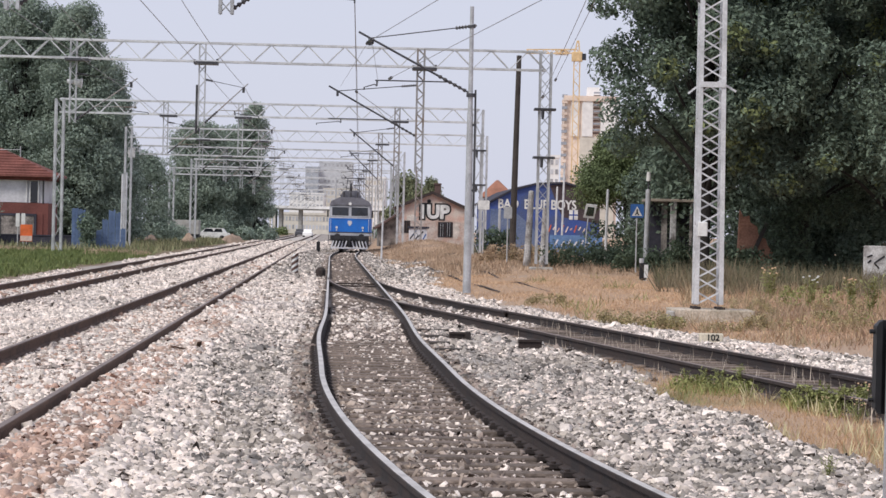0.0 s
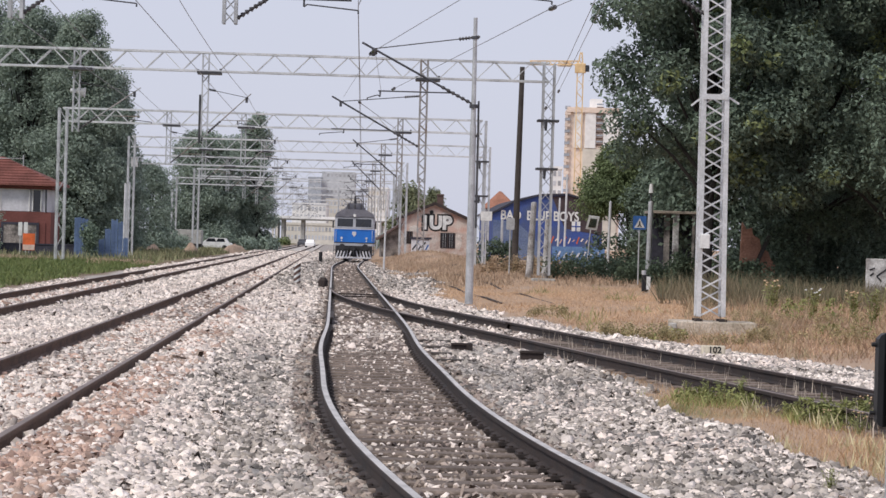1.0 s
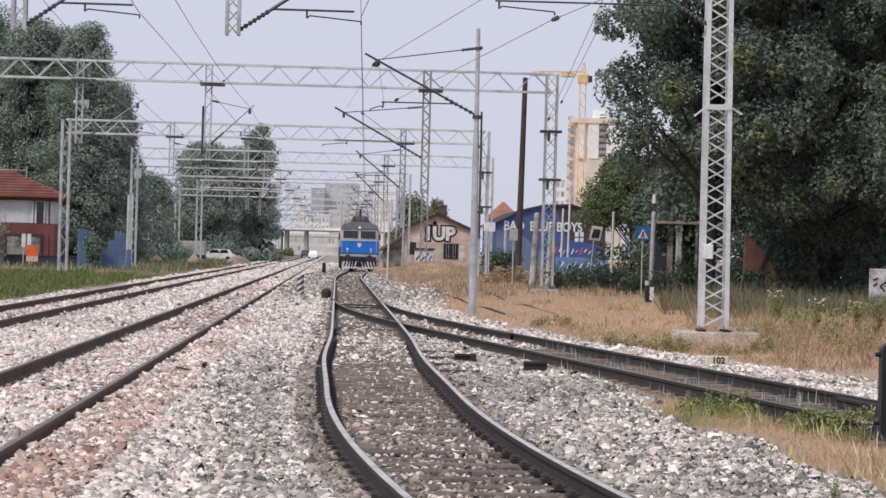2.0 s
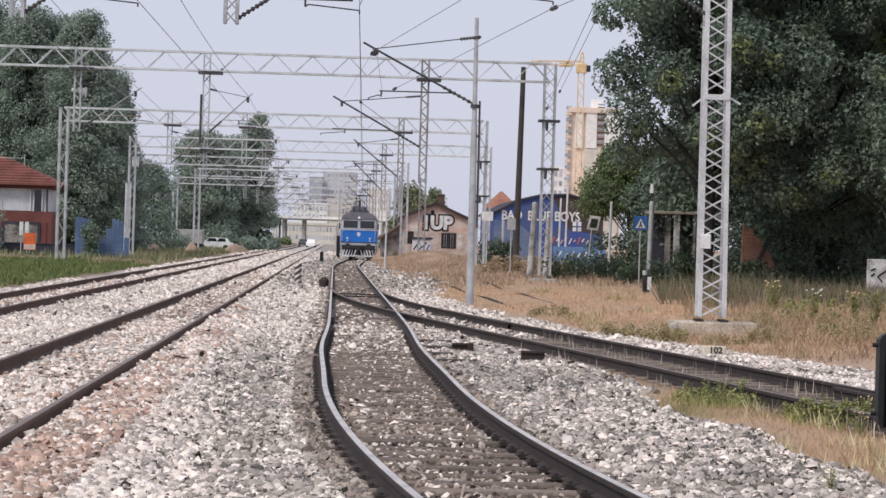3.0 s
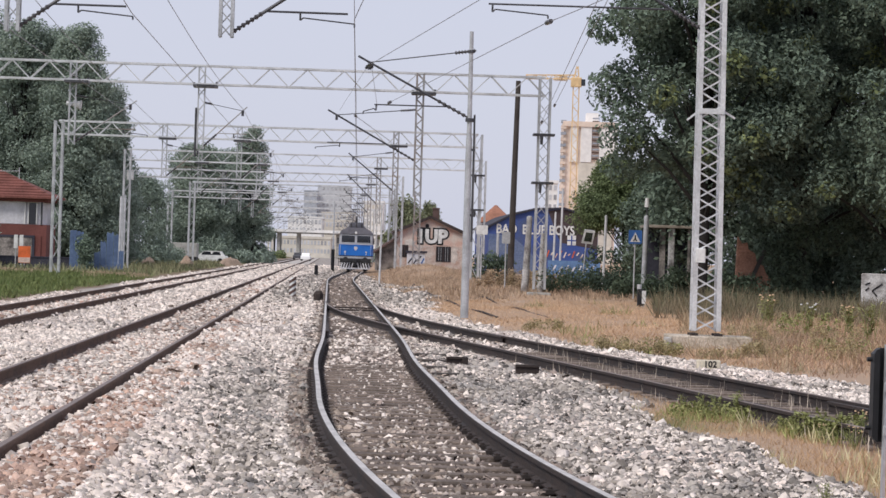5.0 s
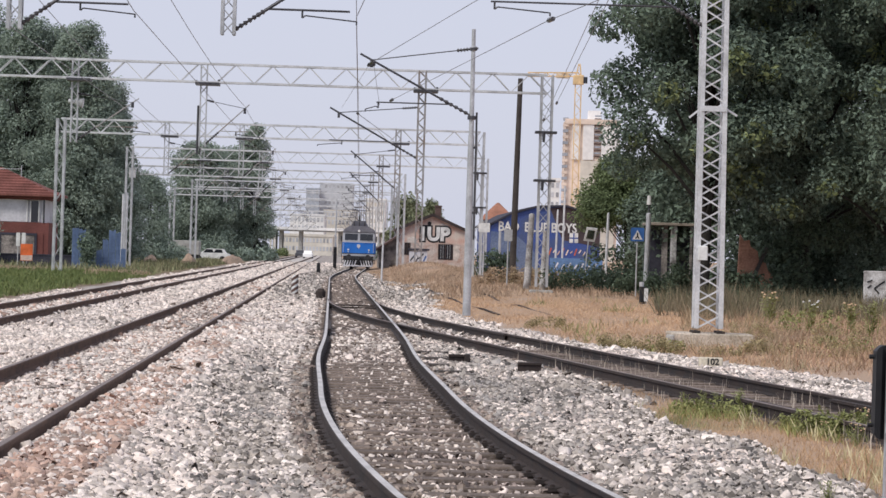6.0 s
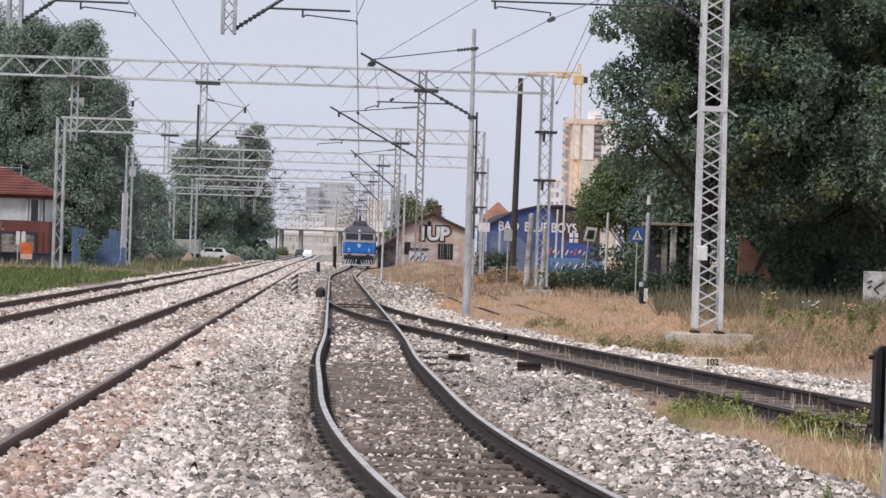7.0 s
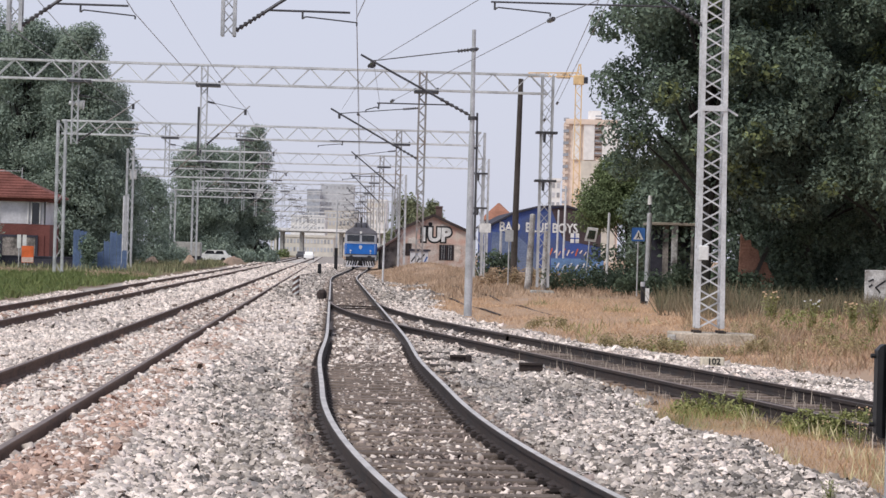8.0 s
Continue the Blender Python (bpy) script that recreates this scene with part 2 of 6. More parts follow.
# ---- mesh tools ----
class Mesh:
    """Collects simple solids into one mesh."""

    def __init__(self):
        self.v, self.f = [], []

    def add(self, verts, faces):
        k = len(self.v)
        self.v += [tuple(p) for p in verts]
        self.f += [tuple(k + i for i in q) for q in faces]
        return self

    def box(self, x0, y0, z0, x1, y1, z1, c=0.0):
        """A box; c: the width of the chamfer on its upright edges and top."""
        if not c:
            p = [(x, y, z) for z in (z0, z1) for x, y in ((x0, y0), (x1, y0), (x1, y1), (x0, y1))]
            return self.add(p, [(3, 2, 1, 0), (4, 5, 6, 7), (0, 1, 5, 4), (1, 2, 6, 5), (2, 3, 7, 6), (3, 0, 4, 7)])
        ring = lambda a, z: [(x0 + c, y0 + a, z), (x1 - c, y0 + a, z), (x1 - a, y0 + c, z), (x1 - a, y1 - c, z), (x1 - c, y1 - a, z), (x0 + c, y1 - a, z), (x0 + a, y1 - c, z), (x0 + a, y0 + c, z)]
        p = ring(0, z0) + ring(0, z1 - c) + ring(c * 0.7, z1)
        f = [tuple(reversed(range(8))), tuple(range(16, 24))]
        f += [(r * 8 + i, r * 8 + (i + 1) % 8, r * 8 + 8 + (i + 1) % 8, r * 8 + 8 + i) for r in (0, 1) for i in range(8)]
        return self.add(p, f)

    def tube(self, a, b, r, r2=None, n=8):
        a, b = Vector(a), Vector(b)
        d = (b - a).normalized()
        u = d.cross(Vector((0, 0, 1)) if abs(d.z) < 0.9 else Vector((1, 0, 0))).normalized()
        w = d.cross(u)
        r2 = r if r2 is None else r2
        p = [e + (u * math.cos(2 * math.pi * i / n) + w * math.sin(2 * math.pi * i / n)) * q for e, q in ((a, r), (b, r2)) for i in range(n)]
        f = [(i, (i + 1) % n, n + (i + 1) % n, n + i) for i in range(n)] + [tuple(reversed(range(n))), tuple(range(n, 2 * n))]
        return self.add(p, f)

    def bar(self, a, b, w, h=None):
        """A straight square bar."""
        a, b = Vector(a), Vector(b)
        d = (b - a).normalized()
        u = d.cross(Vector((0, 1, 0)) if abs(d.y) < 0.9 else Vector((1, 0, 0))).normalized()
        t = d.cross(u)
        h = h or w
        p = [e + u * (sx * w / 2) + t * (sy * h / 2) for e in (a, b) for sx, sy in ((-1, -1), (1, -1), (1, 1), (-1, 1))]
        return self.add(p, [(3, 2, 1, 0), (4, 5, 6, 7), (0, 1, 5, 4), (1, 2, 6, 5), (2, 3, 7, 6), (3, 0, 4, 7)])

    def prism(self, outline, y0, y1):
        """An outline in x and z, drawn out along y."""
        k = len(outline)
        p = [(x, y0, z) for x, z in outline] + [(x, y1, z) for x, z in outline]
        f = [tuple(range(k)), tuple(reversed(range(k, 2 * k)))] + [(i, k + i, k + (i + 1) % k, (i + 1) % k) for i in range(k)]
        return self.add(p, f)

    def sweep(self, profile, path, closed=True):
        """A profile (across, up) along a path of places, kept upright."""
        k, rings = len(profile), []
        for i, p in enumerate(path):
            a, b = path[max(i - 1, 0)], path[min(i + 1, len(path) - 1)]
            d = Vector((b[0] - a[0], b[1] - a[1], 0)).normalized()
            rings += [(p[0] + d.y * s, p[1] - d.x * s, p[2] + z) for s, z in profile]
        f = [(i * k + j, i * k + (j + 1) % k, (i + 1) * k + (j + 1) % k, (i + 1) * k + j) for i in range(len(path) - 1) for j in range(k if closed else k - 1)]
        if closed:
            f += [tuple(reversed(range(k))), tuple(range((len(path) - 1) * k, len(path) * k))]
        return self.add(rings, f)

    def data(self, name, material, smooth=False):
        me = bpy.data.meshes.new(name)
        me.from_pydata(self.v, [], self.f)
        me.materials.append(material)
        bm = bmesh.new()
        bm.from_mesh(me)
        bmesh.ops.recalc_face_normals(bm, faces=bm.faces)
        bm.to_mesh(me)
        bm.free()
        if smooth:
            me.shade_smooth()
            me.set_sharp_from_angle(angle=radians(40))
        return me


def part(name, mesh, material, parent=None, label="", smooth=False, at=None):
    """One mesh object, under a thing or a part if given."""
    ob = new(name, mesh.data(name, material, smooth) if isinstance(mesh, Mesh) else mesh)
    if parent:
        ob.parent = parent
    if at is not None:
        ob.matrix_basis = at
    return tagged(ob, label)


def thing(name, m, label, category, group="", kind=""):
    """An Empty at the base of a thing."""
    ob = new(name)
    ob.empty_display_size = 0.2
    ob.matrix_basis = m
    return tagged(ob, label, category, group, kind)


def polygons(name, co, corners, material):
    """A mesh of many loose equal-cornered faces from an array of places."""
    k = len(co) // corners
    me = bpy.data.meshes.new(name)
    me.vertices.add(len(co)), me.loops.add(len(co)), me.polygons.add(k)
    me.vertices.foreach_set("co", np.ascontiguousarray(co, dtype=np.float32).ravel())
    me.loops.foreach_set("vertex_index", np.arange(len(co), dtype=np.int32))
    me.polygons.foreach_set("loop_start", np.arange(0, len(co), corners, dtype=np.int32))
    me.materials.append(material)
    me.update()
    return me


def many(name, verts, faces, places, turns, sizes, material):
    """A mesh of many copies of one small solid: places (n,3), turns (n,3,3), sizes (n,3)."""
    n, k = len(places), len(verts)
    co = np.einsum("nij,nkj->nki", turns, np.asarray(verts)[None] * sizes[:, None, :]) + places[:, None, :]
    fa = np.asarray(faces)[None] + (np.arange(n) * k)[:, None, None]
    c = fa.shape[2]
    me = bpy.data.meshes.new(name)
    me.vertices.add(n * k), me.loops.add(fa.size), me.polygons.add(fa.size // c)
    me.vertices.foreach_set("co", co.astype(np.float32).ravel())
    me.loops.foreach_set("vertex_index", fa.astype(np.int32).ravel())
    me.polygons.foreach_set("loop_start", np.arange(0, fa.size, c, dtype=np.int32))
    me.materials.append(material)
    me.update()
    return me


# ---- plan: the lines run towards (-0.0435, 1) ----
LINE, TURNED = -0.0435, 2.49


def side(s, y):
    """x of a line that runs beside the middle of the branch track, s metres to its right."""
    return 0.7 + s + LINE * y


def track_m(y):
    """Middle of the branch track: it swings to the right near the crossing and again far off."""
    near = 0.0037 * max(0.0, 29 - y) ** 2 - 0.09 * math.exp(-((y - 38) / 7) ** 2)
    d = max(0.0, y - 140)
    far = 0.00034 * min(d, 36) ** 2 + max(0.0, d - 36) * 0.0232
    return side(0, y) + near + far


def track_r(y):
    """Middle of the siding that leaves the branch track at a turnout."""
    d = max(0.0, 84 - y)
    return side(0, y) + (d * d / 460 if d < 29 else 29 * 29 / 460 + (d - 29) * 0.126)


track_a, track_b = (lambda y: side(-8.2, y)), (lambda y: side(-4.0, y))


def ground_z(x, y):
    """Height of the ground: level under the tracks, rising a little on both far sides."""
    s = x - 0.7 - LINE * y
    right = s - 2.6 if y > 84 else s - (track_r(y) - side(0, y)) - 1.9
    rise = (0.17 + 0.27 * min(1.0, max(0.0, y - 88) / 16)) * min(1.0, max(0.0, right - 0.2) / 4.0) * min(1.0, max(0.0, y - 34) / 30)
    left = min(1.0, max(0.0, -s - 10.6) / 3.0) * 0.12
    mound = 0.66 * math.exp(-((s - 6.0) / 2.8) ** 2 - ((y - 192) / 13) ** 2)
    bank = 0.07 * min(1.0, max(0.0, (s + 3.4) / 0.2)) * min(1.0, max(0.0, (-1.9 - s) / 0.6))
    return -0.19 + rise + left + mound + bank


def zones(x, y):
    """How much of the ground is crushed stone, straw and green grass."""
    s = x - 0.7 - LINE * y
    wob = 0.5 * noise.noise((x * 0.5, y * 0.22, 3)) + 0.25 * noise.noise((x * 1.7, y * 0.7, 9))
    edge = (track_r(y) - side(0, y)) + 2.9 + 0.6 * min(1.0, max(0.0, (47 - y) / 5)) if y < 84 else 3.3
    if y > 110:
        edge = max(2.2, 3.3 - (y - 110) * 0.03)
    ballast = min(1.0, max(0.0, (edge + wob - s) / 0.5)) * min(1.0, max(0.0, (s + 10.6 + wob) / 0.5))
    if 84 < y < 185 and s > 2:
        ballast = max(ballast, min(0.8, max(0.0, 2.2 * noise.noise((x * 0.5, y * 0.12, 61)) + 0.45 - 0.35 * (s - 2))))
    if y < 36:
        gap = (s - (track_m(y) - side(0, y)) - 2.9 + wob) / 0.6
        back = ((track_r(y) - side(0, y)) - s - 0.4 + wob * 0.4) / 0.3
        ballast *= 1 - min(1.0, max(0.0, gap)) * min(1.0, max(0.0, back))
    green = min(1.0, max(0.0, (-s - 11.0 + wob) / 0.6)) * (1.0 if y < 160 else 0.4)
    if y < 36 and s > 0:
        green = min(1.0, max(0.0, 2.6 * wob - 0.15))
    stain_shade = 0.0
    for c, k in ((track_m, 0.7), (track_b, 0.3), (track_a, 0.25), (track_r, 0.6)):
        stain_shade = max(stain_shade, k * (1.0 if c is track_m else min(1.0, 60 / max(abs(y), 1))) * min(1.0, max(0.0, (1.15 - abs(x - c(y)) + 0.4 * wob) / 0.35)) * (1 if y < 84 or c is not track_r else 0))
    # Darkens the ground under the stones, painting shade into the gaps between them.
    stain_shade = max(stain_shade, (0.95 if s > 0 and y < 40 else 0.66 - 0.36 * min(1.0, max(0.0, (y - 80) / 40))) * ballast)
    if y > 80 and -3.2 < s < 5:
        stain_shade = max(stain_shade, 0.62 * ballast)
    # Dark strip between the siding rails: the rail's shade put into ground colour.
    bed = min(1.0, max(0.0, (1.0 - abs(x - track_r(y))) / 0.1)) * min(1.0, max(0.0, (52 - y) / 8))
    ballast, green, stain_shade = ballast * (1 - bed), green * (1 - bed), max(stain_shade, bed)
    return ballast, 1.0 if s > 0 else 0.1, green, stain_shade


def ground():
    ys = list(np.arange(11, 60, 0.3)) + list(np.arange(60, 150, 0.9)) + list(np.arange(150, 400, 5)) + [400 * 1.2 ** i for i in range(14)]
    ys = [-400, -80, -20, 0, 6] + ys
    ss = list(np.arange(-12.5, 9.01, 0.3))
    ss = [ss[0] - 0.6 * 1.35 ** i for i in range(28, 0, -1)] + ss + [ss[-1] + 0.6 * 1.35 ** i for i in range(1, 29)]
    me = bpy.data.meshes.new("ground")
    co = [(side(s, y), y, ground_z(side(s, y), y)) for y in ys for s in ss]
    w = len(ss)
    me.from_pydata(co, [], [(j * w + i, j * w + i + 1, (j + 1) * w + i + 1, (j + 1) * w + i) for j in range(len(ys) - 1) for i in range(w - 1)])
    z = np.array([zones(x, y) for x, y, _ in co])
    for k, name in enumerate(("ballast", "straw", "green", "stain_shade")):
        me.attributes.new(name, "FLOAT", "POINT").data.foreach_set("value", z[:, k].astype(np.float32))
    me.materials.append(GROUND)
    me.shade_smooth()
    tagged(new("ground", me), "trackside ground of pale crushed stone, dry straw and grass", "ground", kind="structure")


ground()

RAIL = [(-0.066, -0.16), (0.066, -0.16), (0.066, -0.148), (0.012, -0.13), (0.009, -0.05), (0.036, -0.038), (0.036, -0.006), (0.03, -0.002),
        (-0.03, -0.002), (-0.036, -0.006), (-0.036, -0.038), (-0.009, -0.05), (-0.012, -0.13), (-0.066, -0.148)]
CAP = [(-0.03, -0.0035), (0.03, -0.0035), (0.026, 0.0005), (-0.026, 0.0005)]


def rail_path(centre, offset, y0, y1, step):
    out, y = [], y0
    while y <= y1 + 0.01:
        d = Vector((centre(y + 0.1) - centre(y - 0.1), 0.2)).normalized()
        out.append((centre(y) + d.y * offset, y - d.x * offset, 0))
        y += step
    return out


CHAIR = Mesh().box(-0.125, -0.08, -0.02, 0.125, 0.08, 0.016, 0.006).box(-0.11, -0.05, 0.016, -0.07, 0.05, 0.034, 0.008).box(0.07, -0.05, 0.016, 0.11, 0.05, 0.034, 0.008)
CHAIR = CHAIR.data("rail_chair", RUST)


def track(label, centre, y0, y1, head, sleepers, step=1.0, offsets=(-0.7525, 0.7525), half=1.25, web=RUST):
    t = thing("railway_track", pose(0, 0, 0), label, "railway track", "railway tracks", "structure")
    for off in offsets:
        p = rail_path(centre, off, y0, y1, step)
        r = part("rail", Mesh().sweep(RAIL, p), web, t, "rust-brown steel rail")
        part("running_surface", Mesh().sweep(CAP, p), head, r, "worn rail head")
    wood = Mesh().box(-half, -0.13, -0.16, half, 0.13, 0, 0.015).data("sleeper", SLEEPER)
    y = y0 + 0.3
    while y < sleepers:
        a = math.degrees(math.atan2(-(centre(y + 0.1) - centre(y - 0.1)), 0.2))
        part("sleeper", wood, SLEEPER, t, at=pose(centre(y), y, -0.148 + random.uniform(-0.012, 0.004), 0, 0, a + random.uniform(-0.8, 0.8)))
        if centre is track_m and y < 48:
            for off in offsets:
                part("rail_chair", CHAIR, None, t, at=pose(centre(y) + off, y, -0.148, 0, 0, a))
        y += 0.62
    return t


track("branch track with polished rail heads on worn wooden sleepers", track_m, 9.0, 420, STEEL, 170)
track("outer main line track on pale crushed stone", track_a, 30.0, 700, DULL, 40, web=RUST_PALE)
track("main line track with dull rails in crushed stone", track_b, 12.0, 700, DULL, 110, web=RUST_PALE)
track("rusty siding that leaves the branch at a turnout", track_r, 12.0, 83.0, DULL, 78, half=0.95)


# ---- overhead line ----
def lattice(mesh, a, b, wide, deep, chord, step, taper=1.0, cross=0, brace=0.5):
    """A four-cornered lattice between two places: chords and zigzag braces on its four faces."""
    a, b = Vector(a), Vector(b)
    d = b - a
    u = Vector((0, 0, 1)) if abs(d.normalized().z) < 0.5 else Vector((1, 0, 0))
    v = Vector((0, 1, 0))
    n = max(2, round(d.length / step))
    at = lambda i, su, sv: a + d * (i / n) + (u * (su * wide / 2) + v * (sv * deep / 2)) * (1 + (taper - 1) * i / n)
    for su in (-1, 1):
        for sv in (-1, 1):
            mesh.bar(at(0, su, sv), at(n, su, sv), chord)
    for i in range(n):
        e = 1 if i % 2 else -1
        for sv in (-1, 1):
            q = e * sv * cross if cross else e
            mesh.bar(at(i, -q, sv), at(i + 1, q, sv), chord * (0.36 if cross else brace))
        for su in (-1, 1):
            mesh.bar(at(i, su, -e), at(i + 1, su, e), chord * 0.9 * brace)
    return mesh


def insulator(name, a, b, parent):
    """A ribbed insulator between two places."""
    a, b = Vector(a), Vector(b)
    d = (b - a).normalized()
    u = d.cross(Vector((0, 1, 0)) if abs(d.y) < 0.9 else Vector((1, 0, 0))).normalized()
    w, n, rings = d.cross(u), 8, []
    for i in range(7):
        rings += [(i / 7, 0.026), ((i + 0.3) / 7, 0.026), ((i + 0.4) / 7, 0.055), ((i + 0.8) / 7, 0.045)]
    rings.append((1, 0.026))
    p = [a.lerp(b, k) + (u * math.cos(2 * math.pi * q / n) + w * math.sin(2 * math.pi * q / n)) * r for k, r in rings for q in range(n)]
    f = [(i * n + q, i * n + (q + 1) % n, (i + 1) * n + (q + 1) % n, (i + 1) * n + q) for i in range(len(rings) - 1) for q in range(n)]
    m = Mesh().add(p, f + [tuple(reversed(range(n))), tuple(range(len(p) - n, len(p)))])
    return part(name, m, INSULATOR, parent, "dark ribbed insulator", smooth=True)


def cantilever(parent, root, tip, tie_root, thick=0.03, arm=None, joint=0.33, hook=(-0.5, 0.45), steel=None):
    """A tubular bracket with its insulators, tie, level registration tube and steady arm. Places in the parent's space.
    arm: where the tube ends; joint: where on the bracket it starts; hook: from where to where the steady arm runs, from the tube's end outwards."""
    r, t, q = Vector(root), Vector(tip), Vector(tie_root)
    steel = steel or DARKSTEEL
    c = part("cantilever", Mesh().tube(r.lerp(t, 0.22), t, thick, n=8), steel, parent, "steel bracket tube")
    insulator("insulator", r, r.lerp(t, 0.3), c)
    e = t.lerp(r, 0.1)
    part("tie_rod", Mesh().tube(q.lerp(e, 0.2), e, thick * 0.55, n=6), DARKSTEEL, c)
    insulator("insulator", q, q.lerp(e, 0.2), c)
    part("carrier_clamp", Mesh().box(e.x - 0.05, e.y - 0.06, e.z - 0.2, e.x + 0.05, e.y + 0.06, e.z + 0.02, 0.01), DARKSTEEL, c)
    k = r.lerp(t, joint)
    end = Vector((t.x if arm is None else arm, t.y, k.z))
    d = 1 if end.x > k.x else -1
    part("registration_tube", Mesh().tube(k, end, thick * 0.7, n=6), steel, c)
    a, b = end + Vector((d * hook[0], 0, 0)), end + Vector((d * hook[1], 0, -0.2))
    low = a - Vector((0, 0, 0.16))
    inner = low + Vector((0.06 if b.x > a.x else -0.06, 0, 0.05))
    part("steady_arm", Mesh().tube(a, low, 0.022, n=5).tube(low, inner, 0.018, n=5).tube(inner, b, 0.015, n=5).tube(b, b - Vector((0, 0, 0.07)), 0.018, n=5), DARKSTEEL, c)
    return c


def portal(y, left, right, top, drops, feet, chord=0.07, height=0.72, label="pale steel lattice portal over the railway tracks"):
    """A lattice portal over the tracks. left, right: metres beside the branch track; drops: (side, bottom, reach, tip height)."""
    p = thing("catenary_portal", pose(side(0, y), y, 0, 0, 0, TURNED), label, "catenary portal", "portals over the tracks")
    part("beam", lattice(Mesh(), (left, 0, top - height / 2), (right, 0, top - height / 2), height, 0.34, chord if y < 120 else 0.095 if y < 200 else 0.12, height * 1.0, brace=0.45 if y < 150 else 0.3), PAINTED, p, "zigzag lattice beam")
    for s, z in ((left, feet[0]), (right, feet[1])):
        if z is None:
            continue
        part("leg", lattice(Mesh(), (s, 0, z), (s, 0, top), 0.42 if y < 200 else 0.5, 0.42, chord if y < 120 else 0.12 if y < 200 else 0.17, 0.5 if y < 120 else 0.8, 1.0, 1 if y < 120 else 0, 0.3 if y < 120 else 0.2), GALV, p, "lattice steel leg")
        part("leg_base", Mesh().box(s - 0.45, -0.45, z - 0.7, s + 0.45, 0.45, z - 0.12, 0.04), CONCRETE, p, "concrete footing")
    for z in (top - 2.3, top - 4.2) if 60 < y < 150 else ():
        part("leg_clamp", Mesh().box(right - 0.42, -0.34, z, right + 0.42, 0.3, z + 0.09, 0.01).tube((right - 0.1, -0.3, z - 0.35), (right - 0.1, -0.3, z), 0.05, 0.07, 8), DARKSTEEL, p, "dark clamp round the leg")
    for s, z, reach, tip in drops:
        if reach > 0:
            part("drop_post", lattice(Mesh(), (s, -0.05, z), (s, -0.05, top), 0.24, 0.24, *((0.07, 0.26, 1.0, 1) if y < 60 else (0.045, 0.3))), GALV, p, "lattice post hung from the beam")
        else:
            part("drop_post", lattice(Mesh(), (s, -0.05, z - 1.3), (s, -0.05, top), 0.27, 0.27, 0.065, 0.26, 1.0, 0, 0.62), STREAKED, p, "rust-streaked lattice post hung from the beam")
        if y == 100 and s == -5.89:
            part("cable_pipe", Mesh().tube((s - 0.19, -0.1, z - 0.3), (s - 0.19, -0.1, z + 1.6), 0.045, n=8), DARKSTEEL, p, "dark cable pipe")
        clamp = Mesh().box(s - 0.32, -0.42, top - height - 0.12, s + 0.62, 0.42, top - height - 0.02, 0.01)
        clamp.box(s - 0.34, -0.2, top - height - 0.1, s - 0.26, 0.2, top - height + 0.06).box(s + 0.54, -0.2, top - height - 0.1, s + 0.62, 0.2, top - height + 0.1)
        part("clamp", clamp, DARKSTEEL, p, "dark clamp with bolts")
        e = 0.12 if reach > 0 else -0.12
        cantilever(p, (s + e, -0.05, z + 0.1), (s + reach, -0.05, tip), (s + e, -0.05, tip + 0.12), arm=None if y > 60 else s + (2.47 if s > -5 else 2.29), hook=(-0.5, 0.45) if y > 60 else (-0.97, 0.14), thick=0.024 if y > 200 or (y > 60 and reach > 0) else 0.035, steel=STREAKED if y > 60 and reach > 0 else None)
    return p


portal(52, -12.0, 6.85, 8.6, [(-7.27, 5.89, 2.15, 7.45), (-2.94, 5.92, 2.15, 7.4)], (-0.2, None), chord=0.07)
portal(100, -16.2, 7.61, 8.75, [(-10.91, 5.5, 2.5, 7.3), (-5.89, 5.5, 1.8, 7.2), (2.68, 5.2, -3.6, 7.2)], (-0.1, 0.4), chord=0.075)
portal(140, -15.69, 7.32, 8.35, [(-9.9, 5.4, 2, 7.1), (-5.8, 5.4, 1.9, 7.1), (2.8, 5.0, -2.6, 7.1)], (-0.1, 0.35))
portal(178, -14.94, 9.89, 8.35, [(-9.9, 5.4, 2, 7.1), (-5.8, 5.4, 1.9, 7.1), (2.6, 5.0, -2.2, 7.1)], (-0.1, 0.35))
for py, pl, pr in ((218, -17.6, 5.2), (258, -14.72, 5.5), (300, -19.56, 6.6), (345, -14.75, 6.5), (395, -14, 6.3), (450, -14, 6.2), (510, -14, 6.2)):
    portal(py, pl, pr, 8.3, [(-9.9, 5.4, 2, 7.1), (-5.8, 5.4, 1.9, 7.1), (2.6, 5.0, -2.2, 7.1)], (-0.15, 0.2))


def overhead_wire(label, contact_at, carrier_at):
    """A contact wire and its carrier, each through its own places (x, y, z), with droppers between them."""
    w = thing("overhead_wire", pose(0, 0, 0), label, "overhead wire", "overhead wires")
    contact, carrier = Mesh(), Mesh()
    for a, b, c, d in zip(contact_at, contact_at[1:], carrier_at, carrier_at[1:]):
        a, b, c, d = Vector(a), Vector(b), Vector(c), Vector(d)
        hang = lambda k: c.lerp(d, k) - Vector((0, 0, 0.22 * (1 - (2 * k - 1) ** 2)))
        for i in range(8):
            contact.tube(a.lerp(b, i / 8), a.lerp(b, (i + 1) / 8), 0.0095, n=5)
            carrier.tube(hang(i / 8), hang((i + 1) / 8), 0.0095, n=5)
        for k in (0.3, 0.7) if a.y > 90 else ():
            part("dropper", Mesh().tube(a.lerp(b, k), hang(k), 0.004, n=4), WIRE, w)
    part("contact_wire", contact, WIRE, w)
    part("carrier_wire", carrier, WIRE, w)
    return w


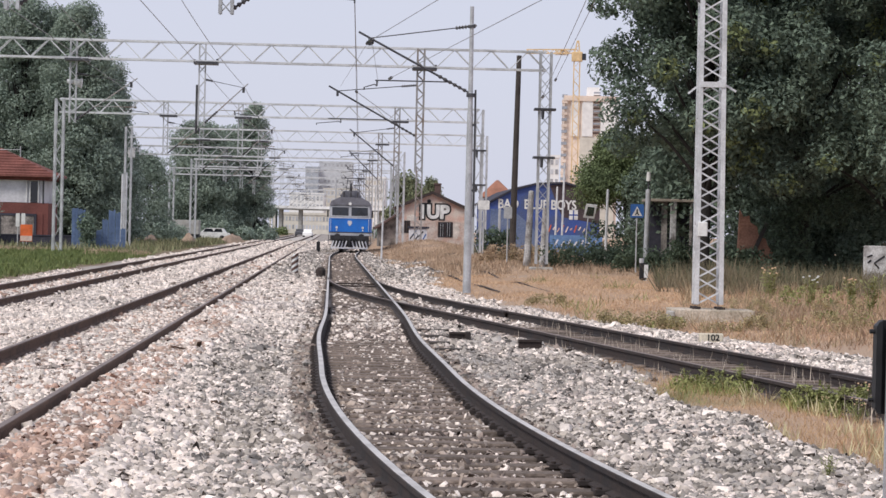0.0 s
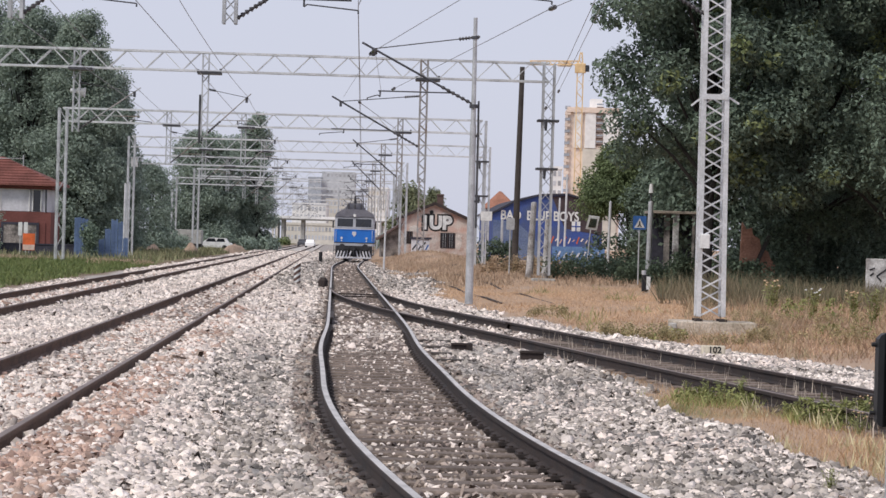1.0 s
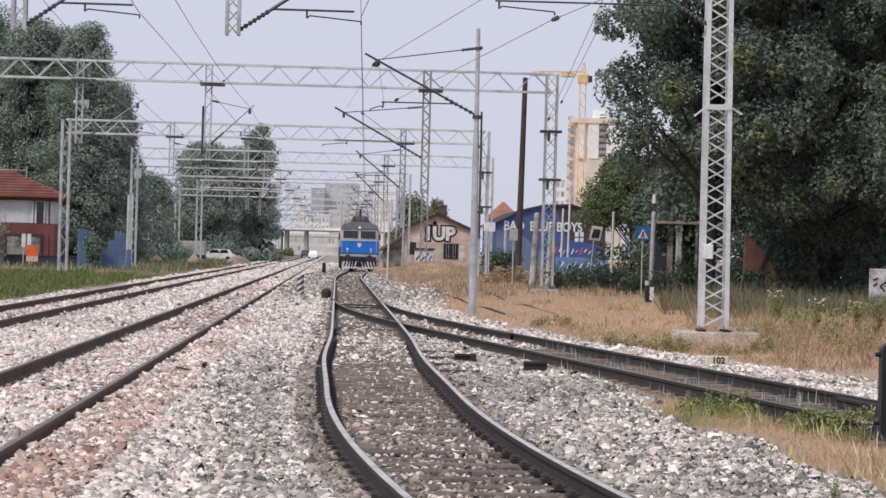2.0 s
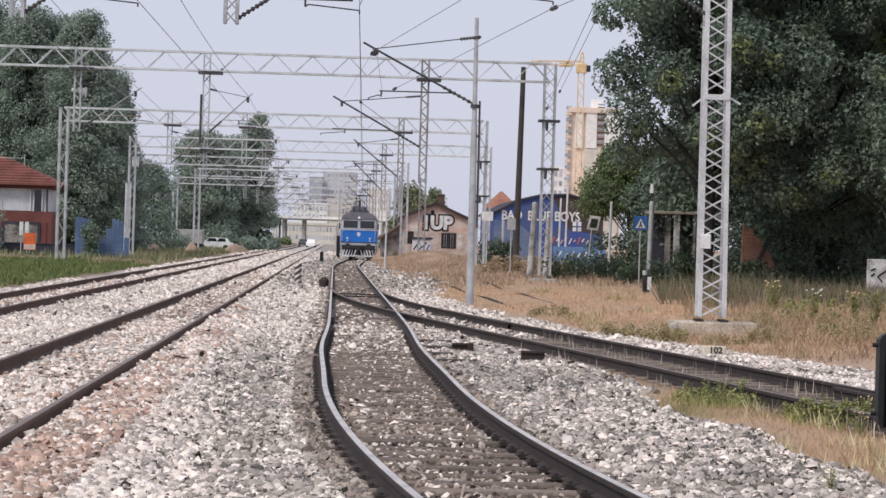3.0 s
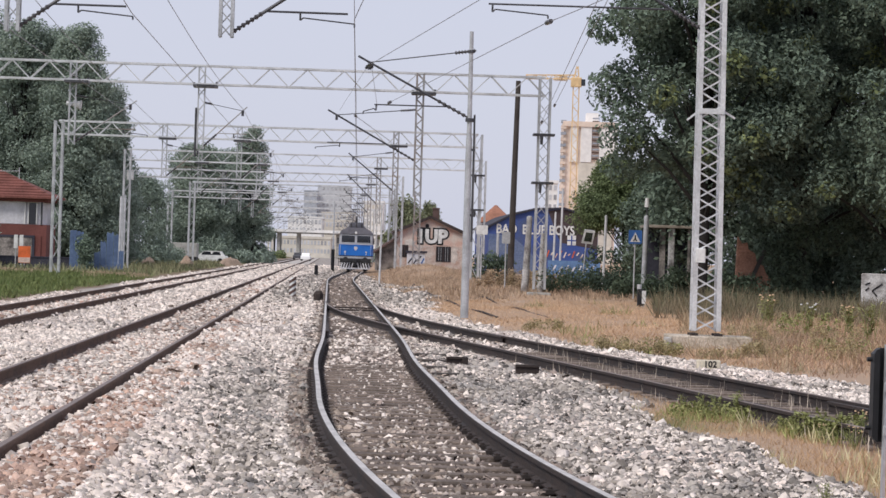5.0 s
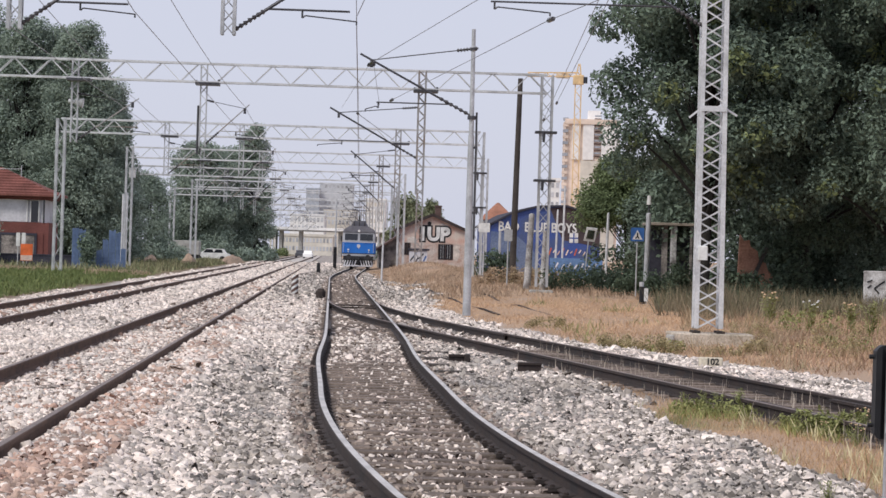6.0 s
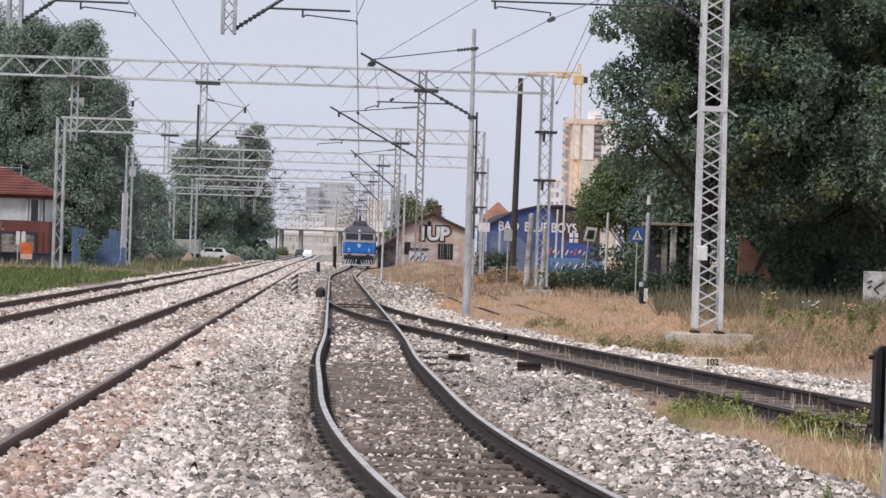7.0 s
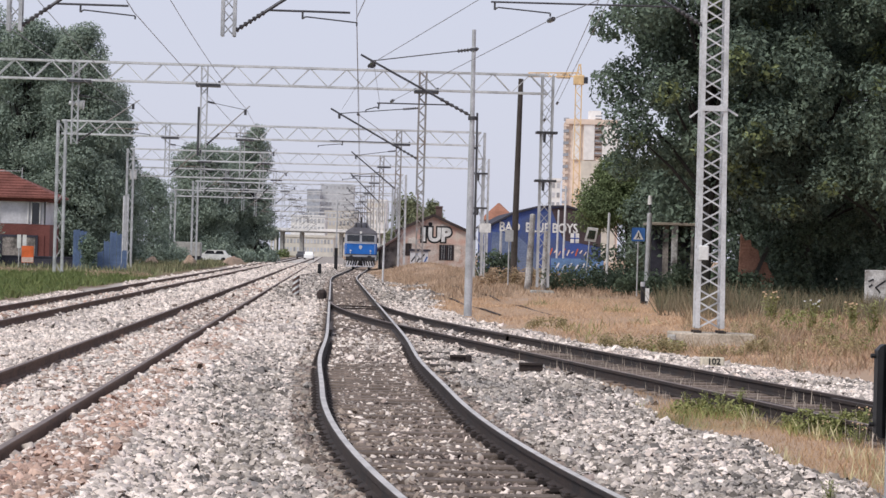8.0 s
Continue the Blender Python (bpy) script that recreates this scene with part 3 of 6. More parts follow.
FAR_SPANS = (178, 218, 258, 300, 345)
overhead_wire("thin copper overhead wires above the branch track",
              [(1.3, 10, 6.45), (-1.97, 54, 6.56), (-3.45, 100, 6.31), (-4.74, 140, 6.09)] + [(-1.97 - 0.0319 * (y - 54), y, 6.56 - 0.0054 * (y - 54)) for y in FAR_SPANS],
              [(1.5, 10, 8.0), (-2.03, 54, 8.0), (-3.48, 100, 7.75), (-4.75, 140, 7.5)] + [(-1.97 - 0.0319 * (y - 54), y, 7.3) for y in FAR_SPANS])
overhead_wire("thin copper overhead wires above the main line",
              [(-3.9, 10, 6.5), (-6.7, 54, 6.55), (-8.35, 100, 6.45), (track_b(140), 140, 6.0)] + [(track_b(y), y, 5.7) for y in FAR_SPANS],
              [(-3.8, 10, 8.0), (-6.35, 54, 7.5), (-7.91, 100, 7.12), (track_b(140), 140, 7.1)] + [(track_b(y), y, 7.0) for y in FAR_SPANS])
overhead_wire("thin copper overhead wires above the outer track",
              [(track_a(10), 10, 6.5), (track_a(54), 54, 6.5), (track_a(100), 100, 6.4), (track_a(140), 140, 6.0)] + [(track_a(y), y, 5.7) for y in FAR_SPANS],
              [(track_a(10), 10, 8.0), (track_a(54), 54, 8.0), (-12.09, 100, 7.16), (track_a(140), 140, 7.1)] + [(track_a(y), y, 7.0) for y in FAR_SPANS])


def stay_wire(label, *ends, r=0.009):
    t = thing("stay_wire", pose(0, 0, 0), label, "wire", "stay and feeder wires")
    part("wire", Mesh().tube(*ends, r, n=5), WIRE, t)
    part("clamp", Mesh().tube(Vector(ends[0]).lerp(Vector(ends[1]), 0.01), Vector(ends[0]).lerp(Vector(ends[1]), 0.03), 0.05, n=6), INSULATOR, t, "small insulator")


FEED = "thin feeder wire slung from a portal to the lattice mast"
stay_wire(FEED, (4.31, 100, 7.61), (3.46, 54, 7.28))
stay_wire(FEED, (3.82, 100, 6.93), (3.24, 54, 7.27))
stay_wire("thin contact wire of the siding", (-1.88, 84.00, 6.58), (1.99, 52.00, 6.41))
stay_wire("thin contact wire of the siding", (1.99, 52.00, 6.41), (5.70, 32.00, 6.58))
stay_wire("thin carrier wire of the siding", (-2.15, 70.00, 6.76), (1.86, 52.00, 7.63))
stay_wire("thin stay wire at the bracket", (-2.15, 70.00, 6.76), (-3.62, 88.00, 6.53), r=0.006)
stay_wire("thin stay wire at the bracket", (-2.04, 70.00, 6.77), (-1.95, 74.00, 5.87), r=0.006)
stay_wire("thin pull-off between wire and bracket", (-3.09, 88.00, 6.37), (-2.03, 99.90, 6.00), r=0.012)
cm = thing("lattice_mast", pose(-2.18, 232, 0.2), "slender grey lattice mast before the shed", "catenary mast")
part("body", lattice(Mesh(), (0, 0, -0.3), (0, 0, 7.22), 0.6, 0.6, 0.13, 0.55, 0.85, 0, 0.6), STREAKED, cm)


horn = thing("loudspeaker", pose(-14.46, 99.7, 7.1), "white horn loudspeaker on a portal post", "loudspeaker")
part("horn", Mesh().tube((-0.2, 0, 0), (0.22, 0, -0.05), 0.06, 0.2, 14), WHITE, horn, smooth=True)
part("driver", Mesh().tube((-0.36, 0, 0.02), (-0.2, 0, 0), 0.09, 0.09, 10), PAINTED, horn)
part("bracket", Mesh().bar((-0.08, 0, -0.02), (-0.08, 0.3, -0.05), 0.05), GALV, horn)
box2 = thing("relay_box", pose(-21.81, 177.6, 6.23), "white relay box fixed to a portal leg", "relay box")
part("case", Mesh().box(-0.2, -0.1, 0, 0.25, 0.2, 0.62, 0.03), WHITE, box2)
part("cover", Mesh().box(-0.24, -0.14, 0.62, 0.29, 0.22, 0.68), WHITE, box2)
globe = thing("signal_lamp", pose(-21.9, 299.6, 7.88), "round white lamp hung from a far portal", "lamp")
part("lamp", Mesh().tube((0, -0.1, 0), (0, 0.1, 0), 0.34, 0.3, 16), WHITE, globe, smooth=True)
part("hanger", Mesh().tube((0, 0, 0.3), (0, 0, 1.4), 0.05), GALV, globe)


# ---- locomotive ----
def locomotive():
    t = thing("locomotive", pose(0, 0, 0), "blue and grey electric locomotive running on the branch track", "locomotive")
    w = 1.5
    outline = [(-w, 1.15), (w, 1.15), (w, 3.25), (w * 0.95, 3.5), (w * 0.6, 3.8), (-w * 0.6, 3.8), (-w * 0.95, 3.5), (-w, 3.25)]
    part("body", Mesh().prism(outline, 0.35, 15.2), LOCO_GREY, t, "grey upper body")
    cab = Mesh()
    face = [(-w, 2.36, 0.06), (w, 2.36, 0.06), (w * 0.94, 3.42, 0.3), (-w * 0.94, 3.42, 0.3)]
    cab.add([(x, y, z) for x, z, y in face] + [(x, 0.5, z) for x, z, y in face], [(0, 1, 2, 3), (7, 6, 5, 4), (0, 4, 5, 1), (1, 5, 6, 2), (2, 6, 7, 3), (3, 7, 4, 0)])
    part("cab_front", cab, LOCO_GREY, t, "raked grey cab front")
    c = 0.14
    nose = lambda o, y: [(-w - o, y + c), (-w - o + c, y), (w + o - c, y), (w + o, y + c), (w + o, 15.3), (-w - o, 15.3)]
    for name, o, y, z0, z1, m, text in (("blue_band", 0.015, 0.02, 1.38, 2.36, BLUE, "bright blue band"), ("lower_band", 0.03, 0.0, 1.12, 1.3, LOCO_GREY, "grey lower stripe"), ("thin_stripe", 0.02, 0.01, 1.3, 1.38, LOCO_DARK, "thin dark stripe")):
        ring = nose(o, y)
        k = len(ring)
        part(name, Mesh().add([(a, b, z) for z in (z0, z1) for a, b in ring], [tuple(reversed(range(k))), tuple(range(k, 2 * k))] + [(i, (i + 1) % k, k + (i + 1) % k, k + i) for i in range(k)]), m, t, text)
    for x0, x1 in ((-1.3, -0.1), (0.1, 1.3)):
        slab = lambda a, b, za, zb, d, h: [(x, 0.06 + (z - 2.36) * 0.226 - q, z) for q in (d, h) for x, z in ((a, za), (b, za), (b, zb), (a, zb))]
        six = [(0, 1, 2, 3), (7, 6, 5, 4), (0, 4, 5, 1), (1, 5, 6, 2), (2, 6, 7, 3), (3, 7, 4, 0)]
        win = part("windscreen", Mesh().add(slab(x0, x1, 2.56, 3.18, 0.02, -0.05), six), GLASS_DARK, t, "dark windscreen")
        rim = Mesh()
        for a, b, za, zb in ((x0 - 0.06, x1 + 0.06, 2.5, 2.56), (x0 - 0.06, x1 + 0.06, 3.18, 3.24), (x0 - 0.06, x0, 2.56, 3.18), (x1, x1 + 0.06, 2.56, 3.18)):
            rim.add(slab(a, b, za, zb, 0.035, -0.05), six)
        part("windscreen_frame", rim, LOCO_GREY, win)
        part("wiper", Mesh().tube((x0 + 0.25, 0.07, 2.52), (x0 + 0.7, 0.14, 2.95), 0.014, n=5), BLACK, win)
    part("roof", Mesh().prism([(-w * 1.0, 3.32), (w * 1.0, 3.32), (w * 0.92, 3.6), (w * 0.55, 3.9), (-w * 0.55, 3.9), (-w * 0.92, 3.6)], 0.16, 15.1), LOCO_ROOF, t, "dark grey roof")
    part("roof_equipment", Mesh().prism([(-0.8, 3.88), (0.8, 3.88), (0.55, 4.4), (-0.55, 4.4)], 1.6, 5.0).box(-0.7, 7, 3.88, 0.7, 12, 4.2, 0.1), LOCO_ROOF, t, "dark roof equipment")
    for x in (-0.5, 0.0, 0.5):
        part("roof_insulator", Mesh().tube((x, 1.4, 3.85), (x, 1.4, 4.3), 0.09, 0.06, 8), INSULATOR, t)
    part("horn", Mesh().tube((0.0, 1.2, 4.35), (0.0, 1.2, 4.95), 0.1, 0.07, 8), LOCO_DARK, t, "dark stub on the roof")
    pan = Mesh()
    for sx in (-0.55, 0.55):
        pan.tube((sx, 10.0, 4.2), (sx * 0.9, 11.6, 4.75), 0.03).tube((sx * 0.9, 11.6, 4.75), (sx * 0.7, 10.3, 5.5), 0.025)
    pan.tube((-0.9, 10.3, 5.5), (0.9, 10.3, 5.5), 0.035).tube((-0.55, 10.0, 4.2), (0.55, 10.0, 4.2), 0.04)
    part("pantograph", pan, DARKSTEEL, t, "raised dark pantograph")
    part("crest", Mesh().prism([(-0.13, 2.2), (0.13, 2.2), (0.17, 2.02), (0, 1.8), (-0.17, 2.02)], -0.01, 0.02), PALE_WALL, t, "small pale crest")
    for sx in (-1, 1):
        part("headlight", Mesh().tube((sx * 0.95, -0.03, 1.7), (sx * 0.95, 0.05, 1.7), 0.09, n=12).tube((sx * 0.95, -0.02, 1.5), (sx * 0.95, 0.05, 1.5), 0.055, n=10), WHITE, t, "small round headlight")
        part("mirror", Mesh().box(sx * 1.62 - 0.06, 0.4, 2.45, sx * 1.62 + 0.06, 0.5, 2.95, 0.02), LOCO_DARK, t)
        part("handrail", Mesh().tube((sx * 1.38, -0.05, 1.45), (sx * 1.38, -0.05, 2.3), 0.02, n=6).tube((sx * 0.2, -0.05, 2.4), (sx * 1.3, -0.05, 2.4), 0.018, n=6), PAINTED, t, "pale handrail")
        buf = Mesh().tube((sx * 0.875, 0.0, 1.02), (sx * 0.875, -0.45, 1.02), 0.12, n=12).tube((sx * 0.875, -0.45, 1.02), (sx * 0.875, -0.5, 1.02), 0.24, n=16)
        part("buffer", buf, LOCO_DARK, t, "round dark buffer", smooth=True)
        part("cab_step", Mesh().box(sx * 1.35 - 0.18, 0.1, 0.42, sx * 1.35 + 0.18, 0.4, 0.47).box(sx * 1.35 - 0.18, 0.1, 0.75, sx * 1.35 + 0.18, 0.4, 0.8).bar((sx * 1.52, 0.12, 0.42), (sx * 1.52, 0.12, 1.15), 0.04), LOCO_DARK, t, "dark steel step")
        part("brake_hose", Mesh().tube((sx * 0.38, -0.06, 0.95), (sx * 0.45, -0.16, 0.5), 0.035, n=6), BLACK, t)
        for k in range(5):
            x = sx * (0.2 + k * 0.24)
            part("pilot_bar", Mesh().bar((x, -0.02, 0.72), (x + sx * 0.16, -0.1, 0.2), 0.1, 0.05), PALE_WALL, t, "pale pilot bar")
    part("headlight", Mesh().tube((0, 0.12, 3.44), (0, 0.3, 3.44), 0.12, n=12), WHITE, t, "round roof headlight")
    part("buffer_beam", Mesh().box(-1.4, 0.0, 0.74, 1.4, 0.3, 1.12), LOCO_DARK, t, "dark buffer beam")
    part("pilot_rail", Mesh().box(-1.35, -0.14, 0.16, 1.35, -0.04, 0.26), PALE_WALL, t)
    part("coupling", Mesh().box(-0.14, -0.35, 0.8, 0.14, 0.0, 1.1, 0.03).tube((0, -0.33, 0.95), (0, -0.36, 0.4), 0.05), LOCO_DARK, t)
    part("underframe", Mesh().box(-1.3, 0.35, 0.3, 1.3, 15.0, 1.14), LOCO_DARK, t)
    for y in (2.6, 5.4, 10.2, 13.0):
        ax = part("axle", Mesh().tube((-0.75, y, 0.62), (0.75, y, 0.62), 0.09), LOCO_DARK, t)
        for sx in (-1, 1):
            part("wheel", Mesh().tube((sx * 0.69, y, 0.62), (sx * 0.82, y, 0.62), 0.62, n=28), LOCO_DARK, ax, "spoked steel wheel")
    return t


LOCO = locomotive()
LOCO_ROWS = ((0.0, 185), (1.0, 194), (1.7, 201), (2.8, 212), (3.5, 218), (4.5, 226), (6.0, 235), (7.0, 239), (8.0, 242))


# ---- masts and poles ----
def lattice_mast():
    t = thing("lattice_mast", pose(5.47, 52, 0), "tall pale steel lattice mast on a concrete footing", "catenary mast")
    z0 = 0.24
    part("body", lattice(Mesh(), (0, 0, z0), (-0.06, 0, 8.9), 0.5, 0.5, 0.09, 0.27, 0.86, 1), PAINTED, t, "pale lattice column")
    part("footing", Mesh().box(-0.78, -0.5, -0.4, 0.92, 0.75, 0.14, 0.025), mat("lichen_stained_concrete", (0.56, 0.49, 0.41), 0.95, 0, 0.3, 2.5, 22, 0.5, second=(0.38, 0.33, 0.26)), t, "weathered concrete footing")
    for sx in (-0.25, 0.25):
        for sy in (-0.25, 0.25):
            part("base_plate", Mesh().box(sx - 0.08, sy - 0.08, 0.14, sx + 0.08, sy + 0.08, z0 - 0.05, 0.008), RUST, t, "rusty base plate")
    part("loose_block", Mesh().box(-0.86, -0.62, -0.3, -0.72, -0.3, 0.1, 0.02), CONCRETE, t, "broken edge of the footing")
    arms = Mesh().bar((-0.51, -0.1, 4.53), (-0.28, -0.1, 4.72), 0.04).bar((0.47, -0.1, 4.59), (0.22, -0.1, 4.74), 0.04).box(-0.28, -0.3, 4.66, 0.23, -0.22, 4.77)
    part("climb_guard", arms, PAINTED, t)
    part("junction_box", Mesh().box(-0.26, -0.36, 1.63, -0.07, -0.2, 1.92, 0.02), WHITE, t, "white junction box")
    cantilever(t, (-0.2, 0, 6.36), (-2.3, 0, 7.65), (-0.1, 0, 7.75), arm=-4.63, hook=(-0.08, -1.22))
    return t


lattice_mast()


def steel_pole():
    t = thing("catenary_pole", pose(0.73, 70, 0.11), "slim grey tubular catenary pole beside the branch track", "catenary pole")
    top = Vector((-0.04, 0, 7.69))
    part("shaft", Mesh().tube((0, 0, -0.2), top * 0.62, 0.115, 0.085, 14).tube(top * 0.62, top, 0.07, 0.055, 14), GALV, t, "grey steel tube", smooth=True)
    part("conduit", Mesh().tube((0.13, -0.02, 1.9), (0.11, -0.02, 5.4), 0.028, n=8).box(0.05, -0.06, 2.6, 0.16, 0.02, 2.66).box(0.05, -0.06, 4.4, 0.15, 0.02, 4.46), DARKSTEEL, t, "dark cable conduit")
    part("pole_band", Mesh().tube((-0.02, 0, 5.2), (-0.02, 0, 5.3), 0.125, n=14).tube((-0.03, 0, 7.1), (-0.03, 0, 7.18), 0.09, n=14), DARKSTEEL, t, "dark clamp band")
    z = lambda v: v - 0.11
    cantilever(t, (0.02, 0, z(5.38)), (-3.14, 0, z(7.03)), (0.1, 0, z(7.28)), arm=-2.66, joint=0.2, hook=(-0.05, 0.3))
    return t


steel_pole()
wp = thing("telegraph_pole", pose(3.48, 125, 0.53), "dark tarred wooden telegraph pole", "telegraph pole")
part("shaft", Mesh().tube((0, 0, -0.3), (0.12, 0, 9.79), 0.17, 0.12, 12), OLDWOOD, wp, smooth=True)


# ---- lettering ----
def lettering(name, words, size, material, parent, at, spread=0.0, thick=0.012, narrow=1.0, label=""):
    """Raised letters in the built-in font, centred, standing upright in x and z."""
    cu = bpy.data.curves.new(name, "FONT")
    cu.body, cu.size, cu.align_x, cu.offset, cu.extrude, cu.resolution_u = words, size, "CENTER", spread, thick, 3
    tmp = new(name, cu)
    bpy.context.view_layer.update()
    me = bpy.data.meshes.new_from_object(tmp.evaluated_get(bpy.context.evaluated_depsgraph_get()))
    bpy.data.objects.remove(tmp)
    me.materials.clear()
    me.materials.append(material)
    return part(name, me, material, parent, label, at=at @ pose(0, 0, 0, 90) @ Matrix.Diagonal((narrow, 1, 1, 1)))


# ---- buildings ----
def gabled(name, label, category, x, y, wide, deep, eave, ridge, base, wall, roof, turn=0.0, over=0.35):
    t = thing(name, pose(x, y, base, 0, 0, turn), label, category)
    h = wide / 2
    part("wall", Mesh().prism([(-h, -0.6), (h, -0.6), (h, eave), (0, ridge), (-h, eave)], 0, deep), wall, t)
    k = (ridge - eave) / h
    for s in (-1, 1):
        a = (s * (h + over), eave - over * k)
        part("roof", Mesh().prism([a, (a[0], a[1] + 0.2), (0, ridge + 0.22), (0, ridge)], -over, deep + over), roof, t, "sloping tiled roof")
    return t


def old_shed():
    """A gabled shed in plaster and brick; its front faces the tracks."""
    y, base, cx = 250, 0.46, -1.01
    t = gabled("brick_shed", "old plastered railway shed with graffiti on its gable", "shed", cx, y, 6.44, 14, 3.42,
               4.79, base, PINK_WALL, OLDTILE, TURNED)
    h = 3.22
    part("lean_to_roof", Mesh().prism([(-h - 2.3, 1.15), (-h - 2.3, 1.35), (-h + 0.1, 2.95), (-h + 0.1, 2.75)], -0.3, 13), OLDTILE, t, "low side roof")
    # Shadow on the lean-to's side is given by a dark wall colour.
    part("lean_to_wall", Mesh().prism([(-h - 1.9, -0.6), (-h, -0.6), (-h, 2.65), (-h - 1.9, 1.35)], 0.5, 12.5), FLAKING, t, "side wall coloured dark for its shadow")
    for sx in (-1, 1):
        part("bargeboard", Mesh().prism([(sx * (h + 0.4), 3.18), (sx * (h + 0.4), 3.5), (0, 5.06), (0, 4.76)], -0.42, -0.34), OLDTILE_DARK, t, "dark bargeboard")
    part("chimney", Mesh().box(0.35, 3.0, 4.4, 0.95, 3.6, 5.9).box(0.28, 2.93, 5.75, 1.02, 3.67, 5.9), OLDTILE, t, "short brick chimney")
    part("lower_plaster", Mesh().prism([(-h - 0.01, -0.6), (h + 0.01, -0.6), (h + 0.01, 2.0), (h * 0.5, 2.2), (-h * 0.2, 2.05), (-h * 0.6, 2.3), (-h - 0.01, 2.1)], -0.015, 0.5), WORN_PLASTER, t, "grey weathered lower plaster")
    w = part("window", Mesh().box(-2.95, -0.05, 0.9, -2.1, 0.03, 2.1), BLACK, t, "dark barred window")
    grille = Mesh()
    for i in range(4):
        grille.box(-2.9 + i * 0.22, -0.08, 0.95, -2.85 + i * 0.22, -0.04, 2.05)
    part("grille", grille, OLDTILE, w)
    d = part("shutter", Mesh().box(0.62, -0.06, 0.55, 2.1, 0.03, 2.05), BLACK, t, "dark gridded shutter")
    for i in range(7):
        part("bar", Mesh().box(0.66 + i * 0.222, -0.09, 0.6, 0.7 + i * 0.222, -0.05, 2.0), GALV if i % 3 else OLDTILE, d)
    for j in range(5):
        part("bar", Mesh().box(0.66, -0.1, 0.66 + j * 0.3, 2.06, -0.06, 0.7 + j * 0.3), CHARCOAL, d)
    for x, z, w2, h2 in ((-2.0, 2.4, 0.5, 0.35), (2.3, 1.2, 0.5, 0.8), (-0.6, 3.6, 0.4, 0.25), (0.9, 3.9, 0.35, 0.2)):
        part("plaster_patch", Mesh().prism([(x - w2, z - h2 * 0.6), (x + w2 * 0.5, z - h2), (x + w2, z + h2 * 0.2), (x + w2 * 0.3, z + h2), (x - w2 * 0.8, z + h2 * 0.5)], -0.022, 0.01), PATCH, t, "pale patch of bare plaster")
    part("vent", Mesh().tube((-0.3, -0.05, 4.05), (-0.3, 0.03, 4.05), 0.2, n=10), BLACK, t)
    lettering("graffiti_outline", "1UP", 1.8, BLACK, t, pose(0.15, -0.02, 2.42), spread=0.24, label="black graffiti outline")
    lettering("graffiti", "1UP", 1.8, WHITE, t, pose(0.15, -0.06, 2.42), spread=0.09, label="white graffiti letters")
    box = thing("switch_cabinet", pose(cx - 1.15, y - 3.0, base + 0.1, 0, 0, TURNED), "pale sheet metal cabinet covered in graffiti before the shed", "cabinet")
    part("body", Mesh().box(-1.0, 0, -0.6, 0.75, 0.8, 1.25, 0.03), PALE_WALL, box, "pale cabinet body")
    part("lid", Mesh().box(-1.1, -0.1, 1.25, 0.95, 0.9, 1.45, 0.03), CHARCOAL, box, "dark overhanging lid")
    for x, z, w, m in ((-0.7, 0.5, 0.2, BLACK), (-0.25, 0.35, 0.16, CHARCOAL), (0.15, 0.7, 0.22, BLACK), (0.5, 0.45, 0.14, SIGN_BLUE), (-0.45, 0.85, 0.14, SIGN_BLUE)):
        part("scrawl", Mesh().bar((x - w, -0.012, z - 0.28), (x + w, -0.012, z + 0.28), 0.13, 0.02), m, box)


old_shed()


